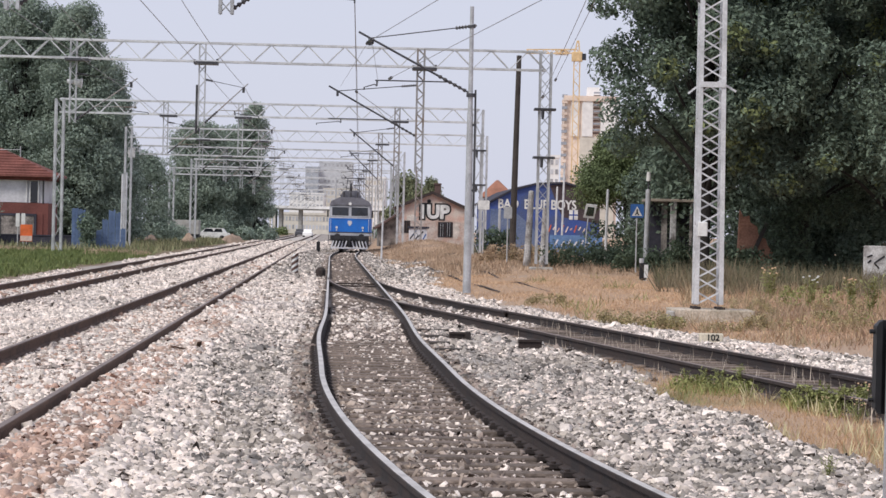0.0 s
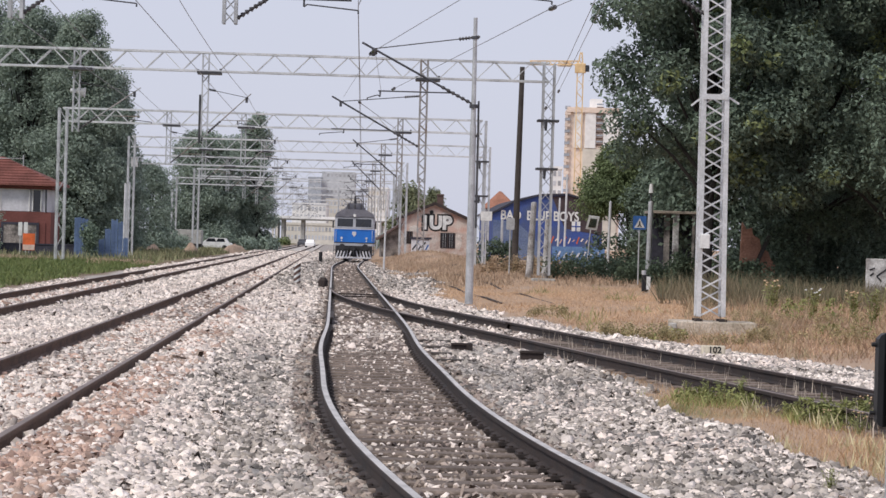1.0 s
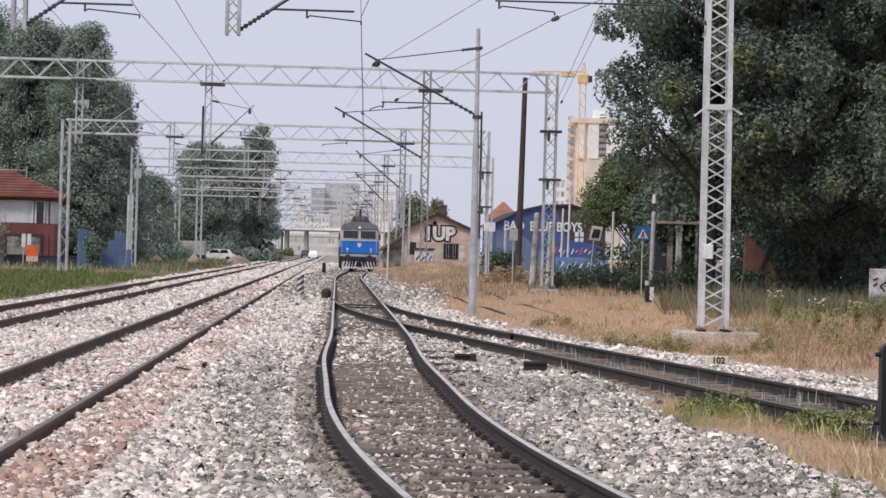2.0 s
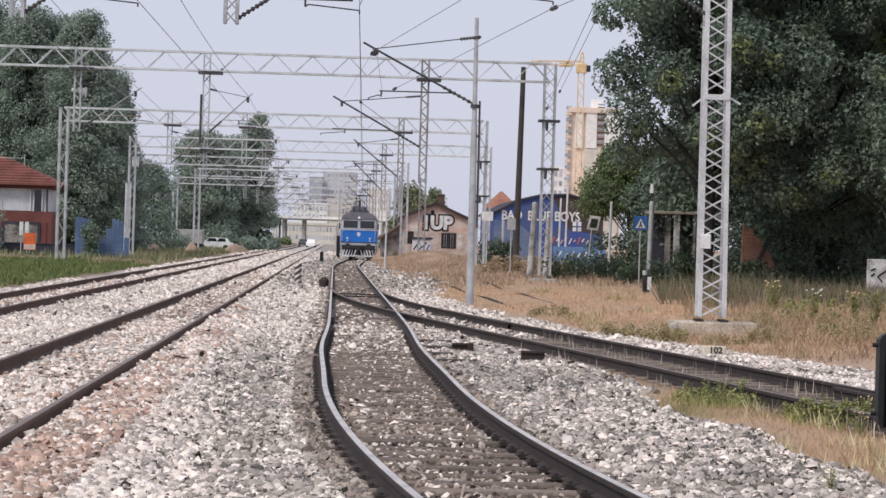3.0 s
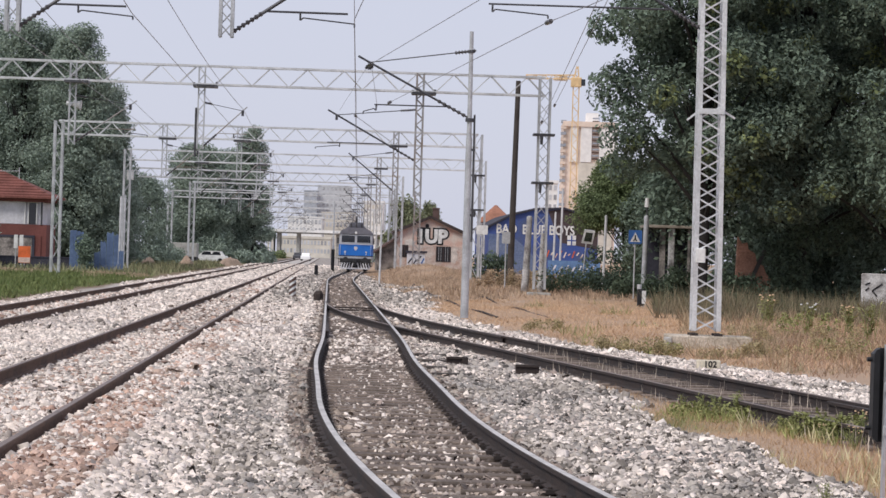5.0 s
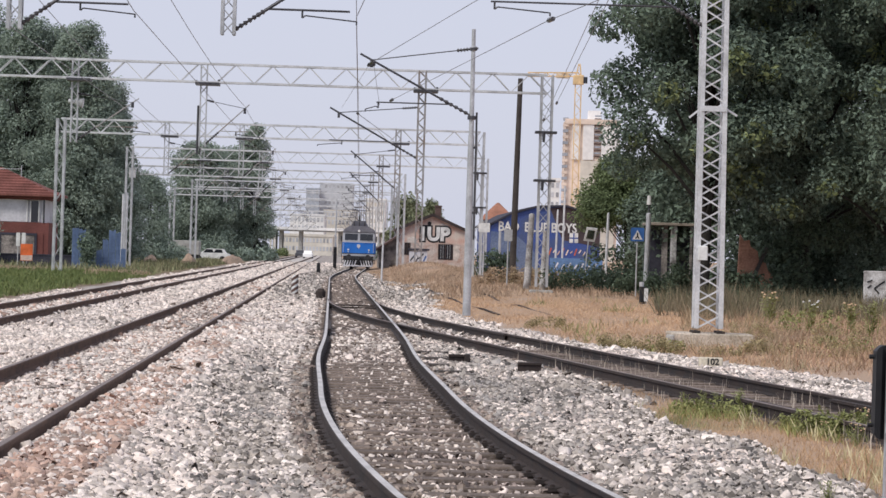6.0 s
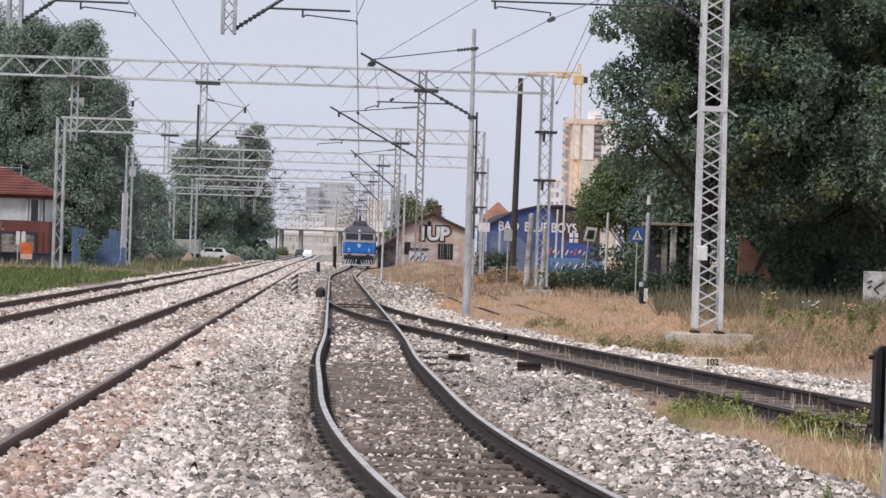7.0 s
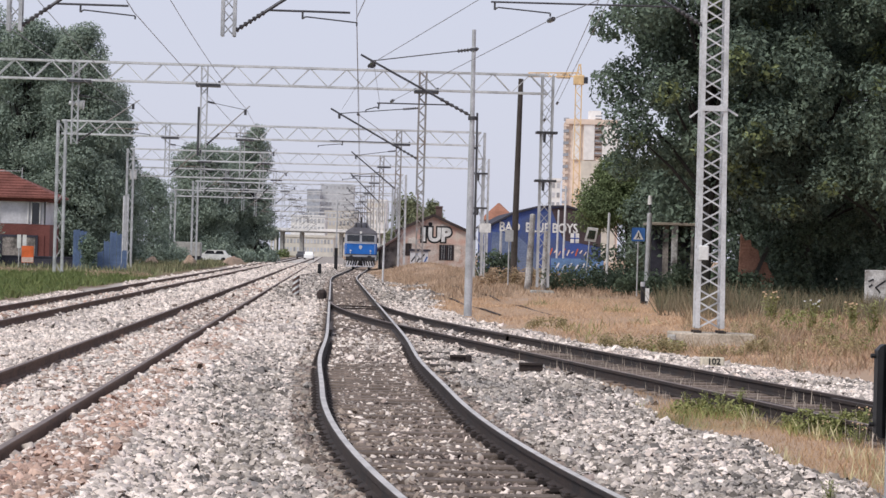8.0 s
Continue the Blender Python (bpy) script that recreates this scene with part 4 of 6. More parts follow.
def mural_house():
    y, zb, cx = 220, 0.37, 8.65
    t = thing("warehouse", pose(cx, y, zb, 0, 0, TURNED), "dark warehouse with a blue painted end wall and white lettering", "warehouse")
    l, z = -4.5, (3.79, 4.81, 5.46, 5.58, 4.76)
    outline = [(l, -0.8), (5.0, -0.8), (5.0, z[4]), (2.0, z[3]), (-0.5, z[2]), (-2.7, z[1]), (l, z[0])]
    part("wall", Mesh().prism(outline, 0, 20), MURAL, t, "blue painted end wall")
    part("dark_panel", Mesh().prism([(1.75, 2.7), (4.98, 2.2), (4.98, z[4] - 0.02), (2.0, z[3] - 0.02), (0.6, z[2] - 0.03), (1.2, 4.0)], -0.02, 0.01), MURAL_DARK, t, "weathered dark upper panel")
    part("faded_panel", Mesh().prism([(l + 0.02, -0.8), (-0.6, -0.8), (-0.5, 1.4), (-1.3, 2.2), (-2.4, 3.1), (l + 0.02, 3.3)], -0.016, 0.01), FADED_MURAL, t, "faded grey-blue lower paint")
    roof = [(l - 0.3, z[0] - 0.1), (-2.7, z[1] + 0.02), (-0.5, z[2] + 0.02), (2.0, z[3] + 0.02), (5.2, z[4] - 0.05)]
    part("roof", Mesh().prism(roof + [(x, q + 0.16) for x, q in reversed(roof)], -0.25, 20.2), CHARCOAL, t, "dark arched roof edge")
    words = [("BAD", -2.95), ("BLUE", -0.55), ("BOYS", 1.85)]
    for word, x in words:
        lettering("lettering", word, 1.12, WHITE, t, pose(x, -0.045, 3.37), spread=0.03, narrow=0.82, label="white block lettering")
    sq = part("painted_square", Mesh().box(2.35, -0.03, 2.5, 3.1, 0.01, 3.35), WHITE, t, "white painted square")
    part("stripe", Mesh().box(2.67, -0.045, 2.5, 2.78, -0.01, 3.35).box(2.35, -0.046, 2.85, 3.1, -0.012, 2.96), MURAL, sq)
    for i in range(9):
        x = 0.6 + i * 0.37
        part("scrawl", Mesh().bar((x, -0.02, 1.4 + 0.2 * (i % 2)), (x + 0.2, -0.02, 2.0 - 0.12 * (i % 3)), 0.1, 0.02), (ORANGE, FAR_ORANGE, PINK_WALL)[i % 3], t)
    low = thing("low_wall", pose(8.43, 160, 0.1, 0, 0, 0), "low blue wall with pale graffiti before the bushes", "wall")
    part("body", Mesh().box(-1.6, 0, -0.4, 1.7, 0.3, 1.44, 0.02), LOWBLUE, low, "blue painted wall")
    for i in range(7):
        part("scrawl", Mesh().bar((-1.3 + i * 0.4, -0.012, 0.75), (-1.1 + i * 0.4, -0.012, 1.15 - 0.1 * (i % 2)), 0.1, 0.02), PALE_WALL, low)


mural_house()


def hipped_house():
    t = thing("house", pose(7.15, 330, 0), "small house with a weathered orange hipped roof behind the warehouse", "house")
    part("wall", Mesh().box(-2.1, 0, -0.4, 2.1, 5, 6.2), PALE_WALL, t, "pale plaster wall")
    o, e, r = 2.4, 6.1, 8.3
    p = [(-o, -0.4, e), (o, -0.4, e), (o, 5.4, e), (-o, 5.4, e), (-0.15, 2.2, r), (0.15, 2.8, r)]
    p += [(a, b, c + 0.16) for a, b, c in p]
    f = [(0, 1, 5, 4), (1, 2, 5), (2, 3, 4, 5), (3, 0, 4), (6, 7, 11, 10), (7, 8, 11), (8, 9, 10, 11), (9, 6, 10), (0, 1, 7, 6), (1, 2, 8, 7), (2, 3, 9, 8), (3, 0, 6, 9)]
    part("roof", Mesh().add(p, f), mat("faded_orange_tile", (0.36, 0.17, 0.115), 0.85, 0, 0.2, 0.8, 8, 0.3), t, "orange hipped tile roof")
    part("gutter", Mesh().box(-o - 0.08, -0.5, e - 0.12, o + 0.08, -0.38, e + 0.02), DARKSTEEL, t)


hipped_house()


def villa():
    """Two-storey house with a hipped roof; its front faces the tracks."""
    y = 172
    x1, x0 = -26.64, -48.0
    t = thing("house", pose(x1, y, 0), "two-storey house with maroon and white walls and a red hipped roof", "house")
    w, eave, mid, top = x0 - x1, 4.6, 2.84, 4.37
    part("lower_wall", Mesh().box(w, 0, -0.4, 0, 4, mid), BRICKRED, t, "maroon ground floor wall")
    part("upper_wall", Mesh().box(w, 0.25, mid, -0.35, 3.9, top), PALE_WALL, t, "white upper wall")
    part("eaves_board", Mesh().box(w, -0.1, top, 0.05, 4.1, eave), BRICKRED, t, "maroon eaves board")
    o, r = 0.55, 6.42
    p = [(w, -o, eave), (o, -o, eave), (o, 4 + o, eave), (w, 4 + o, eave), (w, 2, r), (-3.6, 2, r)]
    p += [(a, b, c + 0.14) for a, b, c in p]
    part("roof", Mesh().add(p, [(0, 1, 5, 4), (1, 2, 5), (2, 3, 4, 5), (0, 3, 2, 1), (6, 7, 11, 10), (7, 8, 11), (8, 9, 10, 11), (0, 1, 7, 6), (1, 2, 8, 7), (2, 3, 9, 8), (3, 0, 6, 9)]), TILE, t, "red tiled hipped roof")
    for k in range(9):
        z = eave + 0.14 + (r - eave) * (k + 0.5) / 9.5
        q = (k + 0.5) / 9.5
        part("tile_course", Mesh().box(w, -o + (2 + o) * q - 0.03, z - 0.01, o - (3.6 + o) * q, -o + (2 + o) * q + 0.04, z + 0.055), TILE, t)
    for a, b in ((-1.25, -0.75), (-3.4, -1.55)):
        f = part("window", Mesh().box(a, 0.16, mid + 0.03, b, 0.24, top - 0.05), GLASS_DARK if a > -2 else PALE_WALL, t, "tall upper window")
        part("window_frame", Mesh().box(a - 0.07, 0.1, mid + 0.02, a, 0.25, top - 0.02).box(b, 0.1, mid + 0.02, b + 0.07, 0.25, top - 0.02).box(a, 0.1, top - 0.05, b, 0.25, top), WHITE, f)
    for a, b in ((-6.4, -2.0), (-0.55, -0.35)):
        part("pier", Mesh().box(a, -0.06, 0, a + 0.2, 0.02, 2.1), BRICKRED, t)
    d = part("garage_door", Mesh().box(-3.2, -0.04, 0, -0.95, 0.02, 1.96), FLAKING, t, "dull grey-brown garage door")
    part("door_frame", Mesh().box(-3.36, -0.08, 0, -3.2, 0.03, 2.11).box(-0.95, -0.08, 0, -0.78, 0.03, 2.11).box(-3.2, -0.08, 1.96, -0.95, 0.03, 2.11), CHARCOAL, d)
    part("balcony_post", Mesh().box(-0.42, -0.05, mid, -0.3, 0.07, top), DARKSTEEL, t)
    part("antenna", Mesh().tube((-2.2, 1.4, r - 1.1), (-2.2, 1.4, r + 0.3), 0.03).tube((-4.9, 1.4, r - 0.02), (-2.2, 1.4, r + 0.05), 0.02), GALV, t)


villa()
cw = thing("garden_wall", pose(-26.34, 164, -0.1), "long charcoal garden wall beside the railway", "wall")
part("body", Mesh().box(-14, 0, -0.3, 2.59, 0.25, 0.77), CHARCOAL, cw)
part("coping", Mesh().box(-14.05, -0.05, 0.77, 2.64, 0.3, 0.85), CHARCOAL, cw)


def board(name, label, category, x, y, z0, zs, wide, high, plate, post=GALV, r=0.03, lean=0.0, foot=None):
    """A plate on a post."""
    t = thing(name, pose(x, y, z0), label, category)
    part("post", Mesh().tube((0, 0.05, -0.3), (lean, 0.05, zs - z0 + high * 0.9), r, n=8), post, t)
    c, h = 0.03, high
    part("plate", Mesh().prism([(lean - wide / 2 + c, zs - z0), (lean + wide / 2 - c, zs - z0), (lean + wide / 2, zs - z0 + c), (lean + wide / 2, zs - z0 + h - c), (lean + wide / 2 - c, zs - z0 + h), (lean - wide / 2 + c, zs - z0 + h), (lean - wide / 2, zs - z0 + h - c), (lean - wide / 2, zs - z0 + c)], -0.02, 0.012), plate, t)
    return t


b = board("warning_board", "bright orange board with a pale lower half on a post", "sign", -25.8, 158, -0.1, 0.34, 0.75, 1.05, ORANGE)
part("lower_half", Mesh().box(-0.36, -0.035, 0.47, 0.36, -0.012, 0.79), PINK_WALL, b)
for px in (-26.69, -26.34):
    board("small_board", "narrow white board on a post beside the wall", "sign", px, 160, -0.1, 1.24, 0.24, 0.85, WHITE)


def sheet_fence():
    t = thing("sheet_fence", pose(-21.37, 160, -0.1, 0, 0, 4), "patched blue sheet metal fence grown over by bushes", "fence")
    rng = random.Random(5)
    for x, w, h in ((-1.9, 0.42, 2.55), (-1.46, 0.4, 2.5), (-1.04, 0.3, 1.0), (-0.72, 0.34, 0.75), (-0.36, 0.36, 1.25), (0.02, 0.36, 1.9), (0.4, 0.42, 2.5), (0.84, 0.3, 2.35), (1.16, 0.32, 1.35)):
        m = Mesh()
        for i in range(4):
            a = x + w * i / 4
            m.box(a, -0.02 * (i % 2), -0.2, a + w / 4, 0.02 - 0.02 * (i % 2), h + rng.uniform(-0.04, 0.06))
        part("panel", m, FENCE_BLUE, t)
    part("rail", Mesh().bar((-1.9, 0.06, 0.5), (1.48, 0.06, 0.5), 0.06), DARKSTEEL, t)


sheet_fence()


# ---- vehicles parked beside the line ----
def van(x, y, turn=0.0):
    t = thing("delivery_van", pose(x, y, -0.1, 0, 0, turn), "small delivery van with a shade-greyed box parked beside the railway", "van")
    # Grey colour carries the shade on the box.
    part("cargo_box", Mesh().box(-1.2, 0, 0.75, 1.95, 1.9, 2.25, 0.06), CONCRETE, t, "box body coloured grey for its shaded side")
    part("cab", Mesh().prism([(-2.75, 0.45), (-1.22, 0.45), (-1.22, 2.0), (-1.75, 1.95), (-2.35, 1.25), (-2.75, 1.1)], 0.1, 1.8), WHITE, t, "rounded white cab")
    part("side_window", Mesh().prism([(-2.2, 1.25), (-1.4, 1.25), (-1.4, 1.8), (-1.75, 1.8)], 0.08, 0.11), GLASS_DARK, t)
    part("chassis", Mesh().box(-2.7, 0.15, 0.35, 1.9, 1.75, 0.76), LOCO_DARK, t)
    for wx in (-2.05, 1.2):
        for wy in (0.08, 1.6):
            w = part("wheel", Mesh().tube((wx, wy, 0.33), (wx, wy + 0.22, 0.33), 0.33, n=16), BLACK, t)
            part("rim", Mesh().tube((wx, wy - 0.01, 0.33), (wx, wy + 0.05, 0.33), 0.18, n=12), GALV, w)


van(-28.2, 275)


def car(x, y, paint, label, turn=0.0):
    t = thing("parked_car", pose(x, y, -0.1, 0, 0, turn), label, "car", "parked cars")
    part("body", Mesh().prism([(-2.1, 0.3), (2.1, 0.3), (2.12, 0.75), (1.95, 0.9), (-1.3, 0.95), (-2.05, 0.8)], 0, 1.72), paint, t)
    part("cabin", Mesh().prism([(-1.2, 0.93), (1.75, 0.9), (1.35, 1.42), (-0.5, 1.45)], 0.12, 1.6), paint, t)
    for a, c in ((-0.75, 0.3), (0.4, 1.35)):
        part("side_window", Mesh().prism([(a - 0.15, 0.98), (c, 0.98), (c - 0.15, 1.36), (a + 0.15, 1.36)], 0.1, 0.13), GLASS_DARK, t)
    for wx in (-1.35, 1.3):
        for wy in (-0.02, 1.5):
            part("wheel", Mesh().tube((wx, wy, 0.31), (wx, wy + 0.22, 0.31), 0.31, n=16), BLACK, t)


car(-26.32, 290, WHITE, "small white car parked beside the van")
car(-29.27, 420, WHITE, "white car parked far down the line", 60)
car(-23.87, 470, FAR_WHITE, "pale car waiting at the far crossing", 90)
car(-28.15, 520, DARKSTEEL, "dark car waiting at the far crossing", 90)


# ---- far buildings ----
def block(name, label, x0, x1, y, z1, deep, wall, cols, rows, first=4.0, glass=None):
    """A far building with its windows."""
    t = thing(name, pose((x0 + x1) / 2, y, 0), label, "building", "far buildings")
    h = (x1 - x0) / 2
    part("wall", Mesh().box(-h, 0, -1, h, deep, z1), wall, t)
    part("parapet", Mesh().box(-h - 0.25, -0.25, z1 - 0.1, h + 0.25, deep + 0.2, z1 + 0.6), wall, t)
    w, hh = 2 * h / cols, (z1 - first) / max(rows, 1)
    pane = Mesh().box(-w * 0.28, -0.1, hh * 0.25, w * 0.28, 0.05, hh * 0.75).data("window", glass or FAR_GLASS)
    for i in range(cols):
        for j in range(rows):
            part("window", pane, None, t, at=pose(-h + w * (i + 0.5), 0, first + hh * j))
    return t


# Pane colour lightened to carry the distance haze, which lowers the windows' contrast.
FAR_GLASS = mat("hazy_far_window_glass", (0.48, 0.49, 0.52), 0.3, 0, 0.1, 0.1, 1, 0, random_object=0.35)


def tower():
    y = 900
    x0, x1, top = 42.62, 61.62, 50.43
    t = thing("apartment_tower", pose((x0 + x1) / 2, y, 0), "tall white and orange tower block under construction", "building", "far buildings")
    h = (x1 - x0) / 2
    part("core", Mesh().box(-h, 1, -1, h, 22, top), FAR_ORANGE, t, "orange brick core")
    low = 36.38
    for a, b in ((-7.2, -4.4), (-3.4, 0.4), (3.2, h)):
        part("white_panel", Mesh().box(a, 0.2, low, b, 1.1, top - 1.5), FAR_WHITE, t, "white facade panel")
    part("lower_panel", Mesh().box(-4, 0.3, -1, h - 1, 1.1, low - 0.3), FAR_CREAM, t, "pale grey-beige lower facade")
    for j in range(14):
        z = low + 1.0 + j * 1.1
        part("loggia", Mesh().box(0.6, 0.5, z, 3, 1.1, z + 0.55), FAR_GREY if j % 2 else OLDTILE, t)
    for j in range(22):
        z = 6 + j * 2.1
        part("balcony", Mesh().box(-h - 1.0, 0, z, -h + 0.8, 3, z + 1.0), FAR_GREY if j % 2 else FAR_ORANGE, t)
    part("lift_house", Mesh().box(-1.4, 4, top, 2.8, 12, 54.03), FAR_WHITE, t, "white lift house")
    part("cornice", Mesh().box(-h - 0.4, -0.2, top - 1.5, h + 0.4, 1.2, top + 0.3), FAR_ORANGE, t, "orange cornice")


tower()


def crane():
    y = 860
    t = thing("tower_crane", pose(44.36, y, 0), "yellow tower crane beside the unfinished tower", "crane")
    top = 60.14
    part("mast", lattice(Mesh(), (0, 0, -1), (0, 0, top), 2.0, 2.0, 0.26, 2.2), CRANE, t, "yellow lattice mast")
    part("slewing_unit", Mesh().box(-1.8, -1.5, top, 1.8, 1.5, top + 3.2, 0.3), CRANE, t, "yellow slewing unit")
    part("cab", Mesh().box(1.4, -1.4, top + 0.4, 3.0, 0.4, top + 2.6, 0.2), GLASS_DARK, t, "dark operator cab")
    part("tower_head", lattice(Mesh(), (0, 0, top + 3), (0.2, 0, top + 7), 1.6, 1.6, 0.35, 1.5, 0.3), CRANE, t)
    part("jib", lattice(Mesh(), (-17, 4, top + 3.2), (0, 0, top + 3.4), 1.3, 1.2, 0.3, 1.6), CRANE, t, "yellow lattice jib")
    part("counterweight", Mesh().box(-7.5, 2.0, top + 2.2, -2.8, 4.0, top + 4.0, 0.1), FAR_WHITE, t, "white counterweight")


crane()
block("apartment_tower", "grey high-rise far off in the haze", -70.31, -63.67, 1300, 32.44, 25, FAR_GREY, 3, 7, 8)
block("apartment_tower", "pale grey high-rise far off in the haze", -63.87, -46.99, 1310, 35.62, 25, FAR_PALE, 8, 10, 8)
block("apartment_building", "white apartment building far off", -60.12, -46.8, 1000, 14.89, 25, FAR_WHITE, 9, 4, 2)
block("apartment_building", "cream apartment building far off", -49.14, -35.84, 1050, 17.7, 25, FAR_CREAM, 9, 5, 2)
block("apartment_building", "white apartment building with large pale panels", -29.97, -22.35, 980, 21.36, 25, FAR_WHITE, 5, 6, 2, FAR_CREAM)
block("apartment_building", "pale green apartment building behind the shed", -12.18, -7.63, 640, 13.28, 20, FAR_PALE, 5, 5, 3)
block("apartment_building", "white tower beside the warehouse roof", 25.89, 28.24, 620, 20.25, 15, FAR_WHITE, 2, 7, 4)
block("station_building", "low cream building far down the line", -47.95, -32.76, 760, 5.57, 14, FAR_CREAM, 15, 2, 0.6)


def road_bridge():
    t = thing("road_bridge", pose(0, 700, 0), "long white road bridge across the railway", "bridge")
    z0, z1 = 6.54, 7.47
    part("deck", Mesh().box(-53.62, 0, z0, -8.53, 11, z1 - 0.5), CONCRETE, t, "concrete deck")
    part("parapet", Mesh().box(-53.62, -0.3, z1 - 0.6, -8.53, 0, z1 + 0.15), FAR_WHITE, t, "white parapet")
    for bx in (-46.34, -44.63, -39.19, -28.3, -17.42):
        part("pier", Mesh().box(bx - 0.45, 2, -1, bx + 0.45, 9, z0), CONCRETE, t, "square concrete pier")


road_bridge()


# ---- trees ----
LEAF_SHAPE = np.array([(0, -1, 0), (0.5, -0.1, 0.12), (0, 1, 0), (-0.5, -0.1, 0.12)])


def leaves(name, rng, blobs, per_area, size, material, squash=0.8):
    """Leaf faces spread through clumps (x, y, z, radius), thickest near their skins."""
    out, facing = [], []
    for x, y, z, r in blobs:
        n = int(per_area * r * r)
        d = rng.normal(size=(n, 3))
        d /= np.linalg.norm(d, axis=1)[:, None]
        rad = r * (0.45 + 0.62 * rng.random(n) ** 0.6) * (1 + 0.2 * np.sin(7 * d[:, 0] + x) * np.cos(6 * d[:, 2] + z))
        out.append(d * rad[:, None] * (1, 1, squash) + (x, y, z))
        facing.append(d * 0.9 + (0, 0, 0.55) + rng.normal(size=(n, 3)) * 0.75)
    c, w = np.concatenate(out), np.concatenate(facing)
    n = len(c)
    w /= np.linalg.norm(w, axis=1)[:, None]
    u = np.cross(w, rng.normal(size=(n, 3)))
    u /= np.linalg.norm(u, axis=1)[:, None]
    turn = np.stack([u, np.cross(w, u), w], axis=2)
    s = size * (0.6 + 0.8 * rng.random(n))
    co = np.einsum("nij,kj->nki", turn, LEAF_SHAPE) * s[:, None, None] + c[:, None, :]
    return polygons(name, co.reshape(-1, 3), 4, material)


BIG = "large dark leafy tree with low spreading branches"


def tree(label, x, y, z, height, wide, deep, first, leaf, material, clumps, clump, seed, density, narrow=0.0, flat=0.16):
    """A trunk with limbs and a crown of clumps; first: height of the lowest clumps; narrow: how far the crown tapers to its top."""
    rng = np.random.default_rng(seed)
    t = thing("tree", pose(x, y, z), label, "tree")
    blobs, wood = [], Mesh()
    r0 = 0.013 * height
    wood.tube((0, 0, -0.3), (0.1, 0, height * 0.35), r0, r0 * 0.75, 10).tube((0.1, 0, height * 0.35), (-0.1, 0.1, height * 0.8), r0 * 0.75, r0 * 0.3, 8)
    for i in range(clumps):
        h = (i + rng.random()) / clumps
        a, q = rng.random() * 2 * math.pi, rng.random() ** 0.4
        reach = math.sin(math.pi * min(1, flat + h * (0.97 - flat))) ** 0.55 * (1 - narrow * h)
        p = Vector((math.cos(a) * q * wide / 2 * reach, math.sin(a) * q * deep / 2 * reach, first + (height - first - clump * 0.7) * h))
        blobs.append((*p, clump * (0.65 + 0.7 * rng.random()) * (1 - 0.4 * h * narrow)))
        if i % 3 == 0:
            s = Vector((0, 0, max(height * 0.15, p.z * 0.55)))
            m = s.lerp(p, 0.5) + Vector((0, 0, 0.2))
            wood.tube(s, m, r0 * 0.4, r0 * 0.25, 6).tube(m, p, r0 * 0.25, r0 * 0.08, 6)
    part("trunk", wood, BARK, t, "branching trunk", smooth=True)
    part("crown", leaves("crown", rng, blobs, density, leaf, material), material, t, "leafy green crown")
    if label == BIG:
        # Sunlit clump fringes done in a lighter leaf colour on the near side.
        tips = [(bx, by - 0.75 * br, bz - 0.25 * br, br * 0.5) for bx, by, bz, br in blobs[::3] if by < 0]
        part("spray", leaves("spray", rng, tips, density * 0.5, leaf * 1.1, LEAF_SPRAY), LEAF_SPRAY, t, "yellow-green leaf sprays coloured as the lit crown fringe")
    return t


tree(BIG, 9.48, 92, 0.2, 17, 7.6, 6, 4.8, 0.095, LEAF, 100, 0.95, 1, 780, 0.0, 0.3)
tree(BIG, 13.48, 95, 0.2, 16, 8.0, 13, 3.3, 0.09, LEAF, 118, 0.95, 2, 560, 0.0, 0.35)
tree(BIG, 16.32, 92, 0.2, 15, 6.5, 13, 2.8, 0.09, LEAF, 98, 0.95, 12, 560, 0.0, 0.35)
# Back row added for density and to keep skylight from under the canopy.
tree("tall tree added behind the grove to block skylight", 13.14, 104, 0.2, 15, 9, 6, 0.9, 0.12, LEAF, 90, 1.5, 13, 240, 0.0, 0.35)
tree("tall tree added behind the grove to block skylight", 17.64, 104, 0.2, 15, 11, 6, 0.9, 0.12, LEAF, 90, 1.5, 14, 240, 0.0, 0.35)
tree("smaller fresh green tree beside a hut", 8.2, 114, 0.3, 6.0, 4.4, 4, 3.0, 0.065, LEAF_LIGHT, 70, 0.75, 3, 1150, 0.2, 0.3)
tree("fresh green tree among the darker ones", 10.17, 112, 0.3, 6.6, 4.2, 4, 1.5, 0.07, LEAF, 60, 0.8, 18, 1000, 0.1, 0.3)
POP = "tall poplar with a dense dark crown"
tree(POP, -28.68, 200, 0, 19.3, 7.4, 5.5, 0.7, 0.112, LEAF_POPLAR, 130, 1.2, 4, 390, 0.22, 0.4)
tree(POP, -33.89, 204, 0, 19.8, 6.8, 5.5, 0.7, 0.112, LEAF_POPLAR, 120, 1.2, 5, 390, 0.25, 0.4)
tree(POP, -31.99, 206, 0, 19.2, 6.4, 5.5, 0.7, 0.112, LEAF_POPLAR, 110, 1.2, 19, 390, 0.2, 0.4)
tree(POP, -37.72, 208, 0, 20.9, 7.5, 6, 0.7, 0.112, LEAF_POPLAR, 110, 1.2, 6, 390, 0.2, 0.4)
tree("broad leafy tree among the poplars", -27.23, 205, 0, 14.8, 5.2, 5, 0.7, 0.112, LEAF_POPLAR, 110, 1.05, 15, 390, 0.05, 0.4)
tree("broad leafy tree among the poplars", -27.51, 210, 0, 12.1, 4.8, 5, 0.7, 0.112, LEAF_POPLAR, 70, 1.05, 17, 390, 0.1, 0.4)
